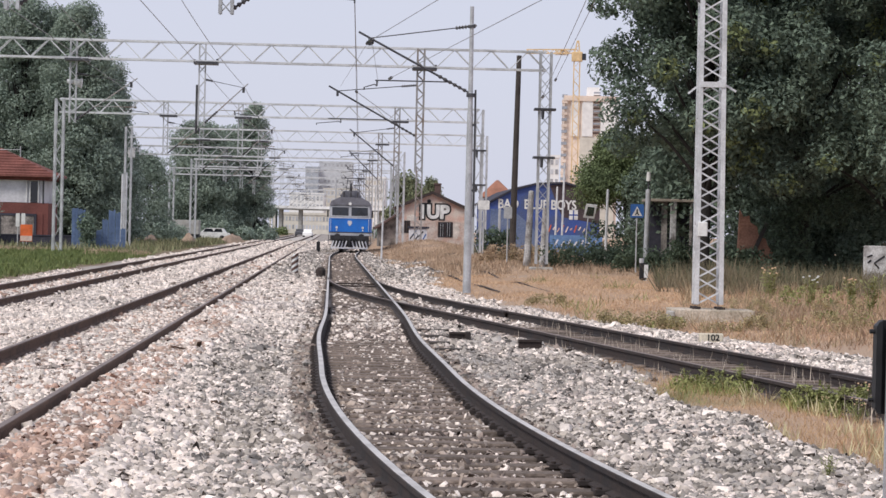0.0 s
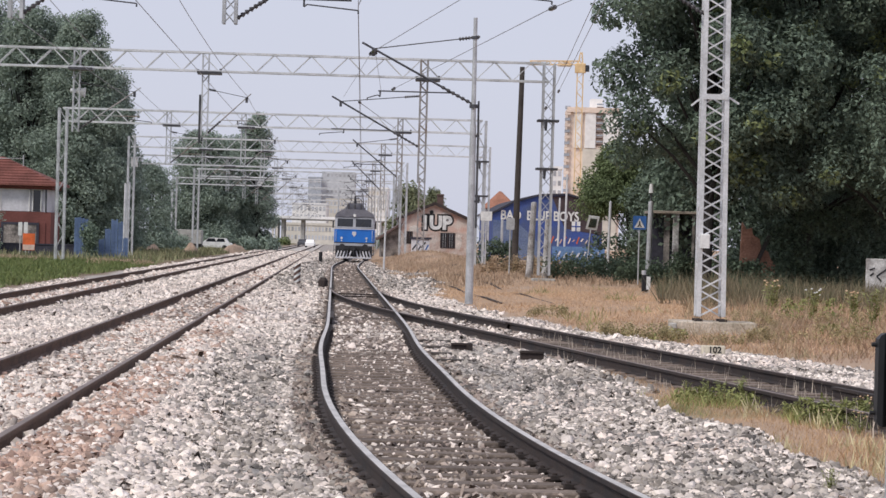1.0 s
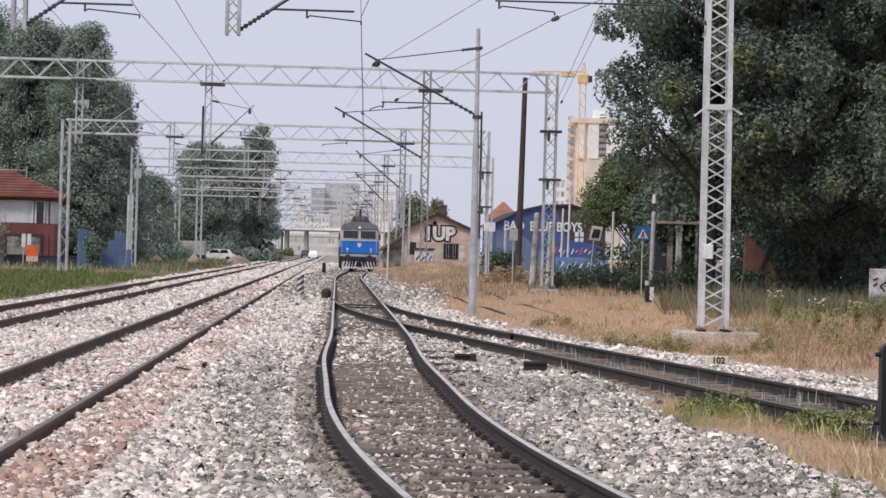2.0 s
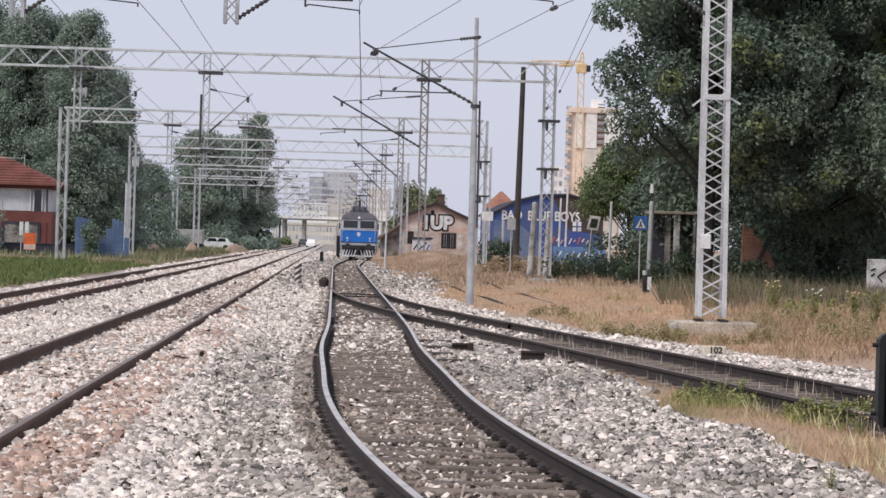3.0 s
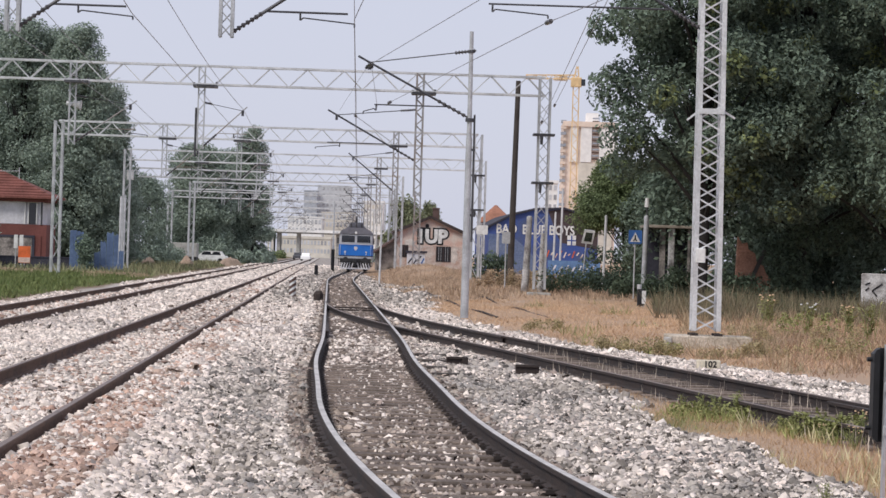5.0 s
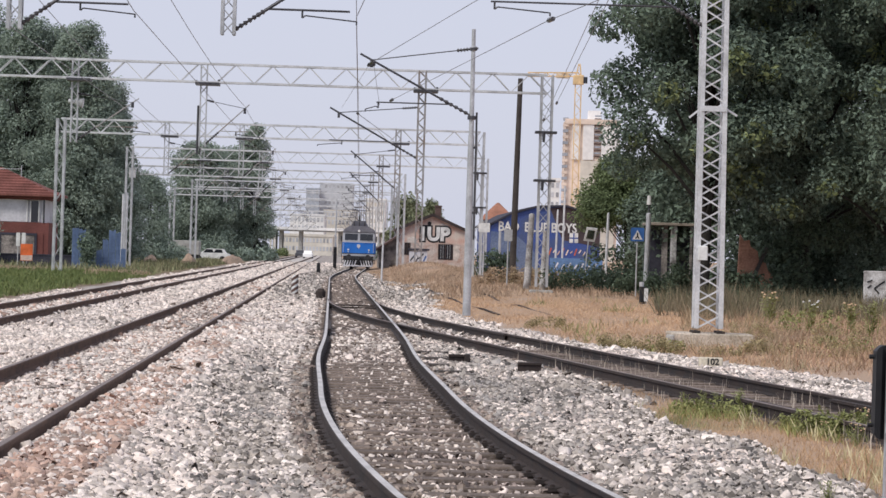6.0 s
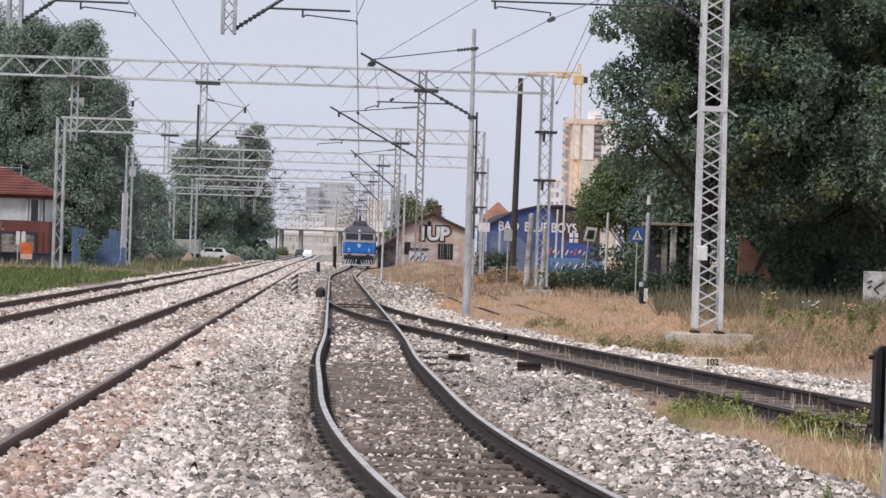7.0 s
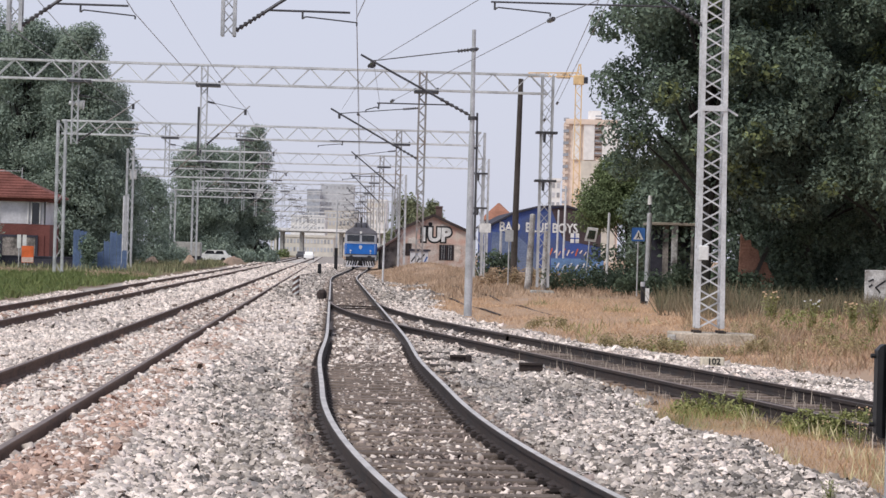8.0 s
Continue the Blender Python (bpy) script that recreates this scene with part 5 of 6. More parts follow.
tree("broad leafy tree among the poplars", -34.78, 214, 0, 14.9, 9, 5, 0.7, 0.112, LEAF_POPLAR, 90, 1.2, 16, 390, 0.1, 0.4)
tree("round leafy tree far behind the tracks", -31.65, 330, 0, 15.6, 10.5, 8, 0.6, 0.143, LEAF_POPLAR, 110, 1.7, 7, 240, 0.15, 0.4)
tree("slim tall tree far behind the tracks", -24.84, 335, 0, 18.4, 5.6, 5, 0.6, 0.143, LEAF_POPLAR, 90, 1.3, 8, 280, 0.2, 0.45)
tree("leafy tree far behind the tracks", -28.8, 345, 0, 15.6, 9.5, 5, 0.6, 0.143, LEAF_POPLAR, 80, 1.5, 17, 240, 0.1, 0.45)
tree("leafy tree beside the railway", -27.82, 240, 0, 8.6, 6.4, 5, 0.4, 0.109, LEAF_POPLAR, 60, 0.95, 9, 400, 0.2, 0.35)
tree("olive-green tree behind the shed", -4.12, 300, 0, 8.4, 5, 5, 0.8, 0.177, LEAF_OLIVE, 45, 1.1, 10, 200, 0.1, 0.3)
tree("pointed olive-green tree behind the shed", -1.27, 305, 0, 8.2, 3.4, 4, 0.8, 0.177, LEAF_OLIVE, 40, 0.9, 11, 220, 0.5, 0.3)


def bush(label, x, y, z, wide, deep, high, leaf, material, clumps, clump, seed, density):
    rng = np.random.default_rng(seed)
    t = thing("bush", pose(x, y, z), label, "bush")
    blobs = []
    for i in range(clumps):
        p = ((rng.random() - 0.5) * wide, (rng.random() - 0.5) * deep, rng.random() ** 1.3 * (high - clump * 0.6))
        blobs.append((*p, clump * (0.6 + 0.6 * rng.random())))
    part("foliage", leaves("foliage", rng, blobs, density, leaf, material, 0.9), material, t, "dense green foliage")


bush("ivy thicket spilling over the bank", 6.07, 104, 0.3, 3.6, 2.5, 1.0, 0.06, IVY, 46, 0.42, 21, 900)
bush("dense green thicket before the painted warehouse", 8.38, 122, 0.3, 3.0, 1.6, 2.0, 0.08, IVY, 44, 0.5, 51, 500)
bush("leafy green bush beneath the smaller tree", 9.3, 113.5, 0.3, 2.2, 2, 3.0, 0.07, IVY, 40, 0.55, 60, 800)
bush("ivy climbing round the concrete shelter", 9.35, 98, 0.3, 1.0, 0.8, 1.3, 0.06, IVY, 26, 0.32, 52, 900)
bush("brambles round the broken brick wall", 10.15, 93, 0.2, 0.7, 0.5, 1.2, 0.08, IVY, 30, 0.32, 53, 800)
# Dark foliage added to stand for the shade over the ruin's lower part.
bush("added dark leaf mass standing in for shade below the broken wall", 11.4, 92.4, 0.1, 1.9, 0.6, 1.25, 0.08, IVY, 40, 0.34, 59, 700)
bush("ivy thicket spilling over the bank", 8.51, 100, 0.3, 3.2, 2.5, 0.9, 0.07, IVY, 40, 0.4, 22, 700)
bush("shaded undergrowth beneath the big trees", 12.3, 96.5, 0.1, 3.0, 1.2, 1.5, 0.09, LEAF, 40, 0.6, 23, 500)
# Added dark foliage that hides the trunk, in place of deep canopy shade.
bush("added dark leaf mass standing in for shade round a trunk", 13.5, 93.6, 0.1, 2.6, 1.0, 3.4, 0.08, IVY, 46, 0.5, 61, 500)
bush("shaded undergrowth beneath the big trees", 14.71, 99, 0.2, 4.6, 2, 3.8, 0.09, LEAF, 50, 0.65, 24, 500)
bush("shaded undergrowth beneath the big trees", 17.42, 97, 0.2, 4.0, 2, 3.8, 0.09, LEAF, 44, 0.65, 25, 500)
bush("shaded undergrowth beneath the big trees", 12.85, 100, 0.2, 4.2, 2, 4.2, 0.09, LEAF, 50, 0.7, 43, 420)
bush("dark bush growing between the sheets of the blue fence", -22.15, 158.8, -0.1, 0.5, 0.8, 2.6, 0.09, LEAF, 30, 0.42, 26, 520)
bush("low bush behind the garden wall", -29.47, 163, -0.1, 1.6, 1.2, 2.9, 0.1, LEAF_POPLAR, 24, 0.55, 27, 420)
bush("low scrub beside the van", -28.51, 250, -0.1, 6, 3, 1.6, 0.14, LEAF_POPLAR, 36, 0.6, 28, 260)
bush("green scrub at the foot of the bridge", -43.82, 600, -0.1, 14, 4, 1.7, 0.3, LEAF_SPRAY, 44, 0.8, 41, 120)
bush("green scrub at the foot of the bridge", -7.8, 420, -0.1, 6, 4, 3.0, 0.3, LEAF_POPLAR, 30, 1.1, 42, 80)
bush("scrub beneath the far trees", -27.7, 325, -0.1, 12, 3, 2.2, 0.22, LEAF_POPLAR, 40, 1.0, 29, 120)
BRUSH = leaf_mat("dry_brown_brush", (0.46, 0.35, 0.245), (0.34, 0.27, 0.17), 0.4)
bush("dry brown brush before the painted warehouse", 3.16, 116, 0.3, 3.0, 1.4, 0.8, 0.06, BRUSH, 50, 0.24, 56, 1300)
bush("dry brown brush before the painted warehouse", 4.67, 109, 0.3, 2.6, 1.2, 0.7, 0.06, BRUSH, 44, 0.22, 57, 1300)
bush("green bush beside the warehouse", 3.06, 150, 0.3, 2.2, 1.6, 1.6, 0.1, IVY, 26, 0.5, 30, 420)


# ---- posts, signs and markers ----
def column(name, label, category, x, y, z0, z1, r0, r1, material, lean=0.0, square=False):
    t = thing(name, pose(x, y, z0), label, category)
    h = z1 - z0
    if square:
        m = Mesh().bar((0, 0, -0.3), (lean, 0, h), r0 * 2).bar((lean, 0, h), (lean, 0, h + 0.05), r1 * 2)
    else:
        m = Mesh().tube((0, 0, -0.3), (lean, 0, h), r0, r1, 12).tube((lean, 0, h), (lean, 0, h + 0.03), r1 * 0.8, r1 * 0.4, 12)
    part("shaft", m, material, t, smooth=not square)
    return t


column("concrete_post", "weathered concrete post with peeling paint", "post", 3.51, 104, 0.4, 3.32, 0.16, 0.11, PEELING, 0.12)
column("concrete_post", "weathered concrete post with peeling paint", "post", 4.11, 103, 0.43, 2.63, 0.13, 0.09, PEELING, 0.05)
column("white_post", "thin white post before the painted warehouse", "post", 7.58, 170, 0.2, 4.75, 0.07, 0.06, PAINTED, 0.08)
column("white_post", "thin white post before the painted warehouse", "post", 7.79, 165, 0.2, 6.21, 0.07, 0.06, PAINTED, 0.08)
column("white_post", "thin white post among the bushes", "post", 6.96, 108, 0.2, 3.52, 0.06, 0.055, PAINTED, 0.06)
column("grey_post", "grey steel post beside the warehouse", "post", 3.73, 165, 0.2, 3.17, 0.09, 0.08, GALV)
column("white_post", "tall thin white post beside the branch track", "post", -3.52, 150, -0.1, 3.34, 0.06, 0.05, PAINTED, 0.05)
column("marker_post", "short black post beside the track", "post", -8.95, 185, -0.2, 0.62, 0.14, 0.13, BLACK)
sp = column("signal_post", "slim grey signal post with a dark foot beside the track", "post", -10.08, 240, -0.2, 6.4, 0.08, 0.06, GALV)
part("foot", Mesh().box(-0.16, -0.16, -0.3, 0.16, 0.16, 2.1, 0.03), BLACK, sp, "dark foot of the post")
for px, y, z in ((-29.61, 380, 3.4), (-28.8, 385, 3.0), (-27.69, 420, 3.6), (-29.01, 430, 3.3)):
    column("concrete_post", "pale concrete post far down the line", "post", px, y, -0.2, z, 0.16, 0.14, FAR_CREAM, square=True)

for px, z in ((-23.42, 5.2), (-23.14, 5.3)):
    column("grey_post", "pale steel post beside a portal leg", "post", px, 186, -0.1, z, 0.09, 0.08, PAINTED)


def earth_heap(label, x, y, wide, high, seed):
    """A low lumpy heap."""
    n, rings = 22, 6
    p = []
    for r in range(rings + 1):
        k = r / rings
        for i in range(n):
            a = 2 * math.pi * i / n
            q = (1 - k) * (1 + 0.25 * noise.noise((math.cos(a) * 1.3 + seed, math.sin(a) * 1.3, k)))
            p.append((math.cos(a) * q * wide / 2, math.sin(a) * q * wide / 3, -0.2 + (high + 0.2) * (1 - (1 - k) ** 2) * (1 + 0.2 * noise.noise((a, k * 3, seed)))))
    f = [(r * n + i, r * n + (i + 1) % n, (r + 1) * n + (i + 1) % n, (r + 1) * n + i) for r in range(rings) for i in range(n)]
    t = thing("earth_heap", pose(x, y, -0.1), label, "heap of earth", "heaps beside the line")
    part("heap", Mesh().add(p, f), EARTH, t)


EARTH = mat("pale_brown_earth", (0.42, 0.31, 0.24), 0.95, 0, 0.25, 1.5, 14, 0.5, second=(0.31, 0.24, 0.18))
earth_heap("low heap of pale brown earth beside the line", -25.4, 222, 1.9, 0.75, 3)
earth_heap("low heap of pale brown earth beside the line", -22.7, 228, 1.7, 0.9, 5)
earth_heap("reddish heap of earth before the parked car", -21.6, 262, 3.0, 0.85, 8)

lamp = column("lamp_post", "grey steel lamp post with a small white lamp", "lamp post", 8.04, 100, 0.2, 3.42, 0.11, 0.1, GALV, 0.05)
part("bracket", Mesh().tube((0.05, 0, 3.22), (0.05, 0, 3.73), 0.03), DARKSTEEL, lamp)
part("lamp_head", Mesh().tube((0.05, 0, 3.57), (0.05, 0, 3.93), 0.1, 0.07, 12), WHITE, lamp, "small white lamp head", smooth=True)

ped = board("road_sign", "square blue pedestrian crossing sign on a post", "road sign", 7.59, 99, 0.2, 2.31, 0.52, 0.53, SIGN_BLUE)
zz = 2.11
tri = part("white_triangle", Mesh().prism([(-0.2, zz + 0.07), (0.2, zz + 0.07), (0, zz + 0.44)], -0.026, -0.018), WHITE, ped, "white triangle")
part("symbol", Mesh().bar((0, -0.032, zz + 0.18), (0, -0.032, zz + 0.33), 0.05, 0.01).bar((0, -0.032, zz + 0.2), (-0.07, -0.032, zz + 0.1), 0.04, 0.01).bar((0, -0.032, zz + 0.2), (0.07, -0.032, zz + 0.1), 0.04, 0.01), BLACK, tri)

mir = thing("traffic_mirror", pose(6.02, 108, 0.2), "tilted framed traffic mirror on a leaning post", "mirror")
part("post", Mesh().tube((0, 0.05, -0.3), (0.2, 0.05, 2.29), 0.025), GALV, mir)
fr = part("frame", Mesh().prism([(-0.27, -0.28), (0.2, -0.32), (0.3, 0.26), (-0.15, 0.31)], -0.03, 0.04), WHITE, mir, "white frame", at=pose(0.25, 0, 2.41, 14))
part("glass", Mesh().prism([(-0.17, -0.18), (0.14, -0.21), (0.2, 0.17), (-0.09, 0.2)], -0.045, -0.02), mat("mirror_glass", (0.75, 0.77, 0.76), 0.12, 1.0, 0.05, 1, 5, 0.02), fr, "convex mirror glass")
board("plate_sign", "small blank grey plate on a thin post", "sign", 2.9, 112, 0.3, 2.23, 0.36, 0.52, GALV)
board("plate_sign", "small white plate with dark letter shape", "sign", 2.25, 138, 0.3, 2.83, 0.62, 0.5, WHITE, r=0.04)


def hut():
    """An open concrete shelter half lost under the trees."""
    y = 101
    t = thing("concrete_shelter", pose(8.25, y, 0.3), "ruined concrete shelter under the trees", "shelter")
    z = 2.7
    # Darker brown concrete here puts the trees' shade into the slab's colour.
    part("roof_slab", Mesh().box(-0.1, 0, z, 2.4, 3, z + 0.1, 0.02), SHADED_CONCRETE, t, "thin concrete roof")
    for a, w in ((0.96, 0.24), (1.66, 0.12)):
        part("pillar", Mesh().box(a - w / 2, 0.1, -0.5, a + w / 2, 0.1 + w, z, 0.02), PEELING if w > 0.2 else FLAKING, t, "flaking concrete pillar")
    part("back_wall", Mesh().box(0, 2.6, -0.5, 2.3, 2.8, z), CHARCOAL, t, "charcoal back wall")
    part("side_panel", Mesh().box(0.53, 0.6, 0.6, 0.75, 0.7, z), FLAKING, t)


hut()


def fouling_marker():
    t = thing("fouling_marker", pose(-5.57, 97, -0.2), "stubby white marker with slanting dark stripes", "marker post")
    h = 0.79
    part("body", Mesh().tube((0, 0, -0.1), (0, 0, h - 0.1), 0.13, 0.125, 16).tube((0, 0, h - 0.1), (0, 0, h), 0.125, 0.06, 16), WHITE, t, "white rounded body", smooth=True)
    for k in range(4):
        ring = [(0.1335 * math.cos(a), 0.1335 * math.sin(a), -0.02 + k * 0.22 + 0.09 * math.cos(a)) for a in [math.pi + i * math.pi / 10 for i in range(11)]]
        part("stripe", Mesh().add(ring + [(x, y, z + 0.12) for x, y, z in ring], [(i, i + 1, 12 + i, 11 + i) for i in range(10)]), OLDTILE, t, "dark slanting stripe")


fouling_marker()


def dwarf_signal():
    t = thing("dwarf_signal", pose(7.21, 90, -0.01), "low black shunting signal with a white front", "signal")
    part("base", Mesh().box(-0.06, 0, -0.3, 0.1, 0.12, 0.12), CONCRETE, t)
    part("housing", Mesh().box(-0.16, 0, 0.05, 0.08, 0.3, 0.66, 0.03), BLACK, t, "black housing")
    part("face", Mesh().box(-0.01, -0.03, 0.14, 0.13, 0.01, 0.6), WHITE, t, "white face")
    part("hood", Mesh().tube((-0.1, 0.1, 0.66), (-0.1, 0.1, 0.82), 0.08, 0.09, 10), GALV, t, "grey hood")


dwarf_signal()
km = thing("number_stone", pose(4.56, 42.5, -0.15, 0, 0, 4), "low whitewashed stone with a black number", "marker stone")
part("stone", Mesh().box(-0.2, 0, -0.2, 0.2, 0.14, 0.15, 0.02), mat("yellowed_whitewash", (0.66, 0.6, 0.48), 0.85, 0, 0.15, 4, 30, 0.1), km)
lettering("number", "102", 0.15, BLACK, km, pose(0.02, -0.004, 0.03), spread=0.003, thick=0.004)


def offcut(label, px, y, z, length, turn):
    t = thing("rail_offcut", pose(px, y, z, 0, 0, turn), label, "scrap steel", "scrap beside the turnout")
    part("bar", Mesh().sweep([(a, b + 0.165) for a, b in RAIL], [(-length / 2, 0, 0), (length / 2, 0, 0)]), RUST, t)
    return t


offcut("short rusty rail piece lying in the stones", 1.38, 38.5, -0.17, 0.36, 6)
o = offcut("rusty point rod with an upturned end", 0.31, 41, -0.18, 0.3, 8)
part("upturned_end", Mesh().box(0.1, -0.05, 0.0, 0.2, 0.05, 0.17, 0.02), RUST, o)


LONG_SLEEPERS = ((37.4, 0.95, 1.55), (39.6, 0.95, 1.35), (42.0, 0.95, 1.5), (44.6, 0.9, 1.45))


def turnout_parts():
    """The blades, check rail and frog of the turnout, and the rods across the branch track."""
    t = thing("turnout_fittings", pose(0, 0, 0), "rusty frog, check rail and stretcher bars of the turnout", "turnout")
    part("check_rail", Mesh().sweep(RAIL, [(track_m(y) - 0.69, y, -0.004) for y in np.arange(52, 58, 0.5)]), RUST, t, "short check rail")
    part("check_rail", Mesh().sweep(RAIL, [(track_r(y) + 0.69, y, -0.004) for y in np.arange(52, 58, 0.5)]), RUST, t, "short check rail")
    for off in (-0.6, 0.6):
        part("guard_rail", Mesh().sweep(RAIL, [(track_r(y) + off, y, -0.02) for y in np.arange(13, 32, 1.0)]), RUST, t, "dark guard rail inside the siding")
    for y in (79, 76):
        part("stretcher_bar", Mesh().bar((track_m(y) - 0.7, y, -0.1), (track_m(y) + 0.7, y, -0.1), 0.05), RUST, t)
    for y, a, b in LONG_SLEEPERS:
        part("long_sleeper", Mesh().box(track_m(y) + a, y - 0.13, -0.3, track_m(y) + b, y + 0.13, -0.12, 0.02), OLDWOOD, t, "dark tarred turnout sleeper")
    # Low box in place of a dark bush-like lump beside the rail.
    part("dark_lump", Mesh().box(track_m(92) - 1.2, 91.6, -0.2, track_m(92) - 0.86, 92.2, 0.19, 0.1), RUST, t, "low brown box standing in for a dark bush")


turnout_parts()


def old_siding():
    """A rusty disused track half buried in the dry grass."""
    t = thing("disused_track", pose(0, 0, 0), "rusty disused track half buried in dry grass", "railway track", "", "structure")
    mid = lambda y: 2.27 - 0.0555 * (y - 75) + 0.0018 * max(0.0, y - 120) ** 2
    for off in (-0.75, 0.75):
        p = [(mid(y) + off, y, ground_z(mid(y) + off, y) + 0.03 + 0.1 * noise.noise((y * 0.13, off * 5, 2))) for y in np.arange(72, 166, 1.5)]
        part("rail", Mesh().sweep(RAIL, p), RUST, t, "rust-brown buried rail")


old_siding()
ruin = thing("brick_ruin", pose(11.45, 93.6, 0.1) @ Matrix.Diagonal((1.15, 1, 1.0, 1)), "broken orange-brown brick wall in the shade of the trees", "ruin")
part("wall", Mesh().prism([(-0.5, -0.3), (0.62, -0.3), (0.66, 1.0), (0.5, 1.25), (0.42, 1.5), (0.2, 1.62), (0.14, 1.95), (-0.08, 2.1), (-0.12, 2.35), (-0.3, 2.3), (-0.42, 2.55)], 0, 0.3), BRICK_ORANGE, ruin)
part("beam", Mesh().bar((0.0, -0.06, 0.9), (0.45, -0.06, 2.1), 0.12), OLDWOOD, ruin, "dark leaning beam")
gb = thing("concrete_block", pose(15.05, 88, 0.56, 0, 0, -5), "pale concrete slab with black painted marks", "concrete slab")
part("slab", Mesh().box(-0.42, 0, -0.8, 0.46, 0.16, 0.9, 0.03), PEELING, gb)
for a, c in (((-0.05, 0.3), (0.3, 0.55)), ((-0.05, 0.3), (0.12, 0.12)), ((-0.3, 0.5), (-0.12, 0.58)), ((-0.28, 0.3), (-0.16, 0.4))):
    part("paint_mark", Mesh().bar((a[0], -0.01, a[1]), (c[0], -0.01, c[1]), 0.05, 0.02), BLACK, gb)


def crossing_signal():
    """The back of a level crossing signal on its post, close beside the camera."""
    y = 13.0
    x = 2.23
    z0, z1 = 0.72, 1.2
    t = thing("crossing_signal", pose(x, y, -0.19), "black level crossing signal box on a steel angle post", "crossing signal")
    a, b = z0 + 0.19, z1 + 0.19
    out = [(0.0, a + 0.03), (0.03, a), (0.42, a), (0.45, a + 0.03), (0.45, b - 0.03), (0.42, b), (0.03, b), (0.0, b - 0.03)]
    part("backplate", Mesh().prism(out, 0.0, 0.06), BLACK, t, "black rounded backplate")
    part("rim", Mesh().prism([(0.0, a + 0.03), (0.012, a + 0.01), (0.03, a), (0.03, b), (0.012, b - 0.01), (0.0, b - 0.03)], -0.05, 0.0), BLACK, t)
    part("housing", Mesh().box(0.1, -0.16, a + 0.05, 0.38, 0.0, b - 0.05, 0.03), CHARCOAL, t, "dark lamp housing")
    for px in (0.052, 0.088):
        part("post_angle", Mesh().box(px, -0.1, -0.4, px + 0.014, -0.04, b + 0.02), GALV, t, "grey steel angle")
    for z in (a + 0.04, a + 0.26):
        part("bracket", Mesh().box(0.045, -0.115, z, 0.115, -0.1, z + 0.05, 0.004), GALV, t, "bolted bracket")
    for z in (a + 0.07, b - 0.06):
        part("hinge", Mesh().tube((-0.025, 0.02, z), (0.0, 0.02, z), 0.012, n=8), BLACK, t)
    part("white_sheet", Mesh().prism([(0.085, b + 0.03), (0.5, b + 0.03), (0.5, b + 0.25), (0.12, b + 0.47), (0.1, b + 0.48), (0.085, b + 0.44)], 0.02, 0.03), WHITE, t, "white sheet above the signal")
    part("red_cabinet", Mesh().box(0.12, -0.3, -0.3, 0.6, 0.0, a - 0.03, 0.03), RED, t, "red cabinet at the foot")


crossing_signal()


# ---- dry grass, weeds and crushed stone ----
def blades(rng, x, y, z, high, wide, bend):
    """Leaning three-cornered blades of grass."""
    n = len(x)
    a = rng.random(n) * 2 * np.pi
    lean = rng.normal(size=(n, 2)) * bend * high[:, None]
    foot = np.stack([x, y, z], axis=1)
    across = np.stack([np.cos(a), np.sin(a), np.zeros(n)], axis=1) * (wide / 2)[:, None]
    tip = foot + np.stack([lean[:, 0], lean[:, 1], high], axis=1)
    return np.stack([foot - across, foot + across, tip], axis=1).reshape(-1, 3)


def scatter(rng, n, y0, y1, s0, s1, test):
    """Places on the ground, evenly by area within a strip beside the branch track, kept by a test of (x, y)."""
    y = y0 + (y1 - y0) * rng.random(n)
    s = s0 + (s1 - s0) * rng.random(n)
    x = 0.7 + s + LINE * y
    keep = np.array([test(a, b) for a, b in zip(x, y)])
    return x[keep], y[keep]


def in_view(x, y):
    return abs(x) < 0.2 * y + 1.5


def straw_here(x, y):
    if not in_view(x, y):
        return False
    b = zones(x, y)[0]
    return b < 0.5 and (y > 60 or abs(x - track_r(y)) > 1.05) and random.random() < 0.35 + 0.8 * (noise.noise((x * 0.4, y * 0.15, 1)) + 0.4)


def field(name, label, material, seed, n, area, test, tall, wide, bend=0.34):
    rng = np.random.default_rng(seed)
    x, y = scatter(rng, n, *area, test)
    z = np.array([ground_z(a, b) for a, b in zip(x, y)]) - 0.02
    patch = np.array([0.75 + 0.5 * noise.noise((a * 0.6, b * 0.25, 5)) for a, b in zip(x, y)])
    high = tall * (0.35 + 0.9 * rng.random(len(x)) ** 1.5) * patch
    me = polygons(name, blades(rng, x, y, z, high, wide * (0.6 + 0.8 * rng.random(len(x))), bend), 3, material)
    return tagged(new(name, me), label, "grass", kind="stuff")


field("dry_grass", "short dry straw-coloured grass along the siding", STRAW, 31, 90000, (44, 95, 2.5, 16), straw_here, 0.14, 0.02, 0.75)
DULL_STRAW = mat("dull_brown_straw", (0.47, 0.345, 0.25), 0.9, 0, 0.1, 0.7, 3, 0, island=0.35, second=(0.33, 0.25, 0.175))
field("dry_grass", "dry brownish grass further down the line", DULL_STRAW, 32, 50000, (95, 200, 2.2, 12), straw_here, 0.3, 0.045)
field("reddish_grass", "reddish dead weeds among the straw", mat("reddish_dead_weed", (0.44, 0.29, 0.20), 0.9, 0, 0.1, 0.7, 3, 0, island=0.4), 33, 40000, (41, 86, 4, 18),
      lambda x, y: straw_here(x, y) and random.random() < (x / y - 0.1) / 0.05, 0.34, 0.018, 0.65)
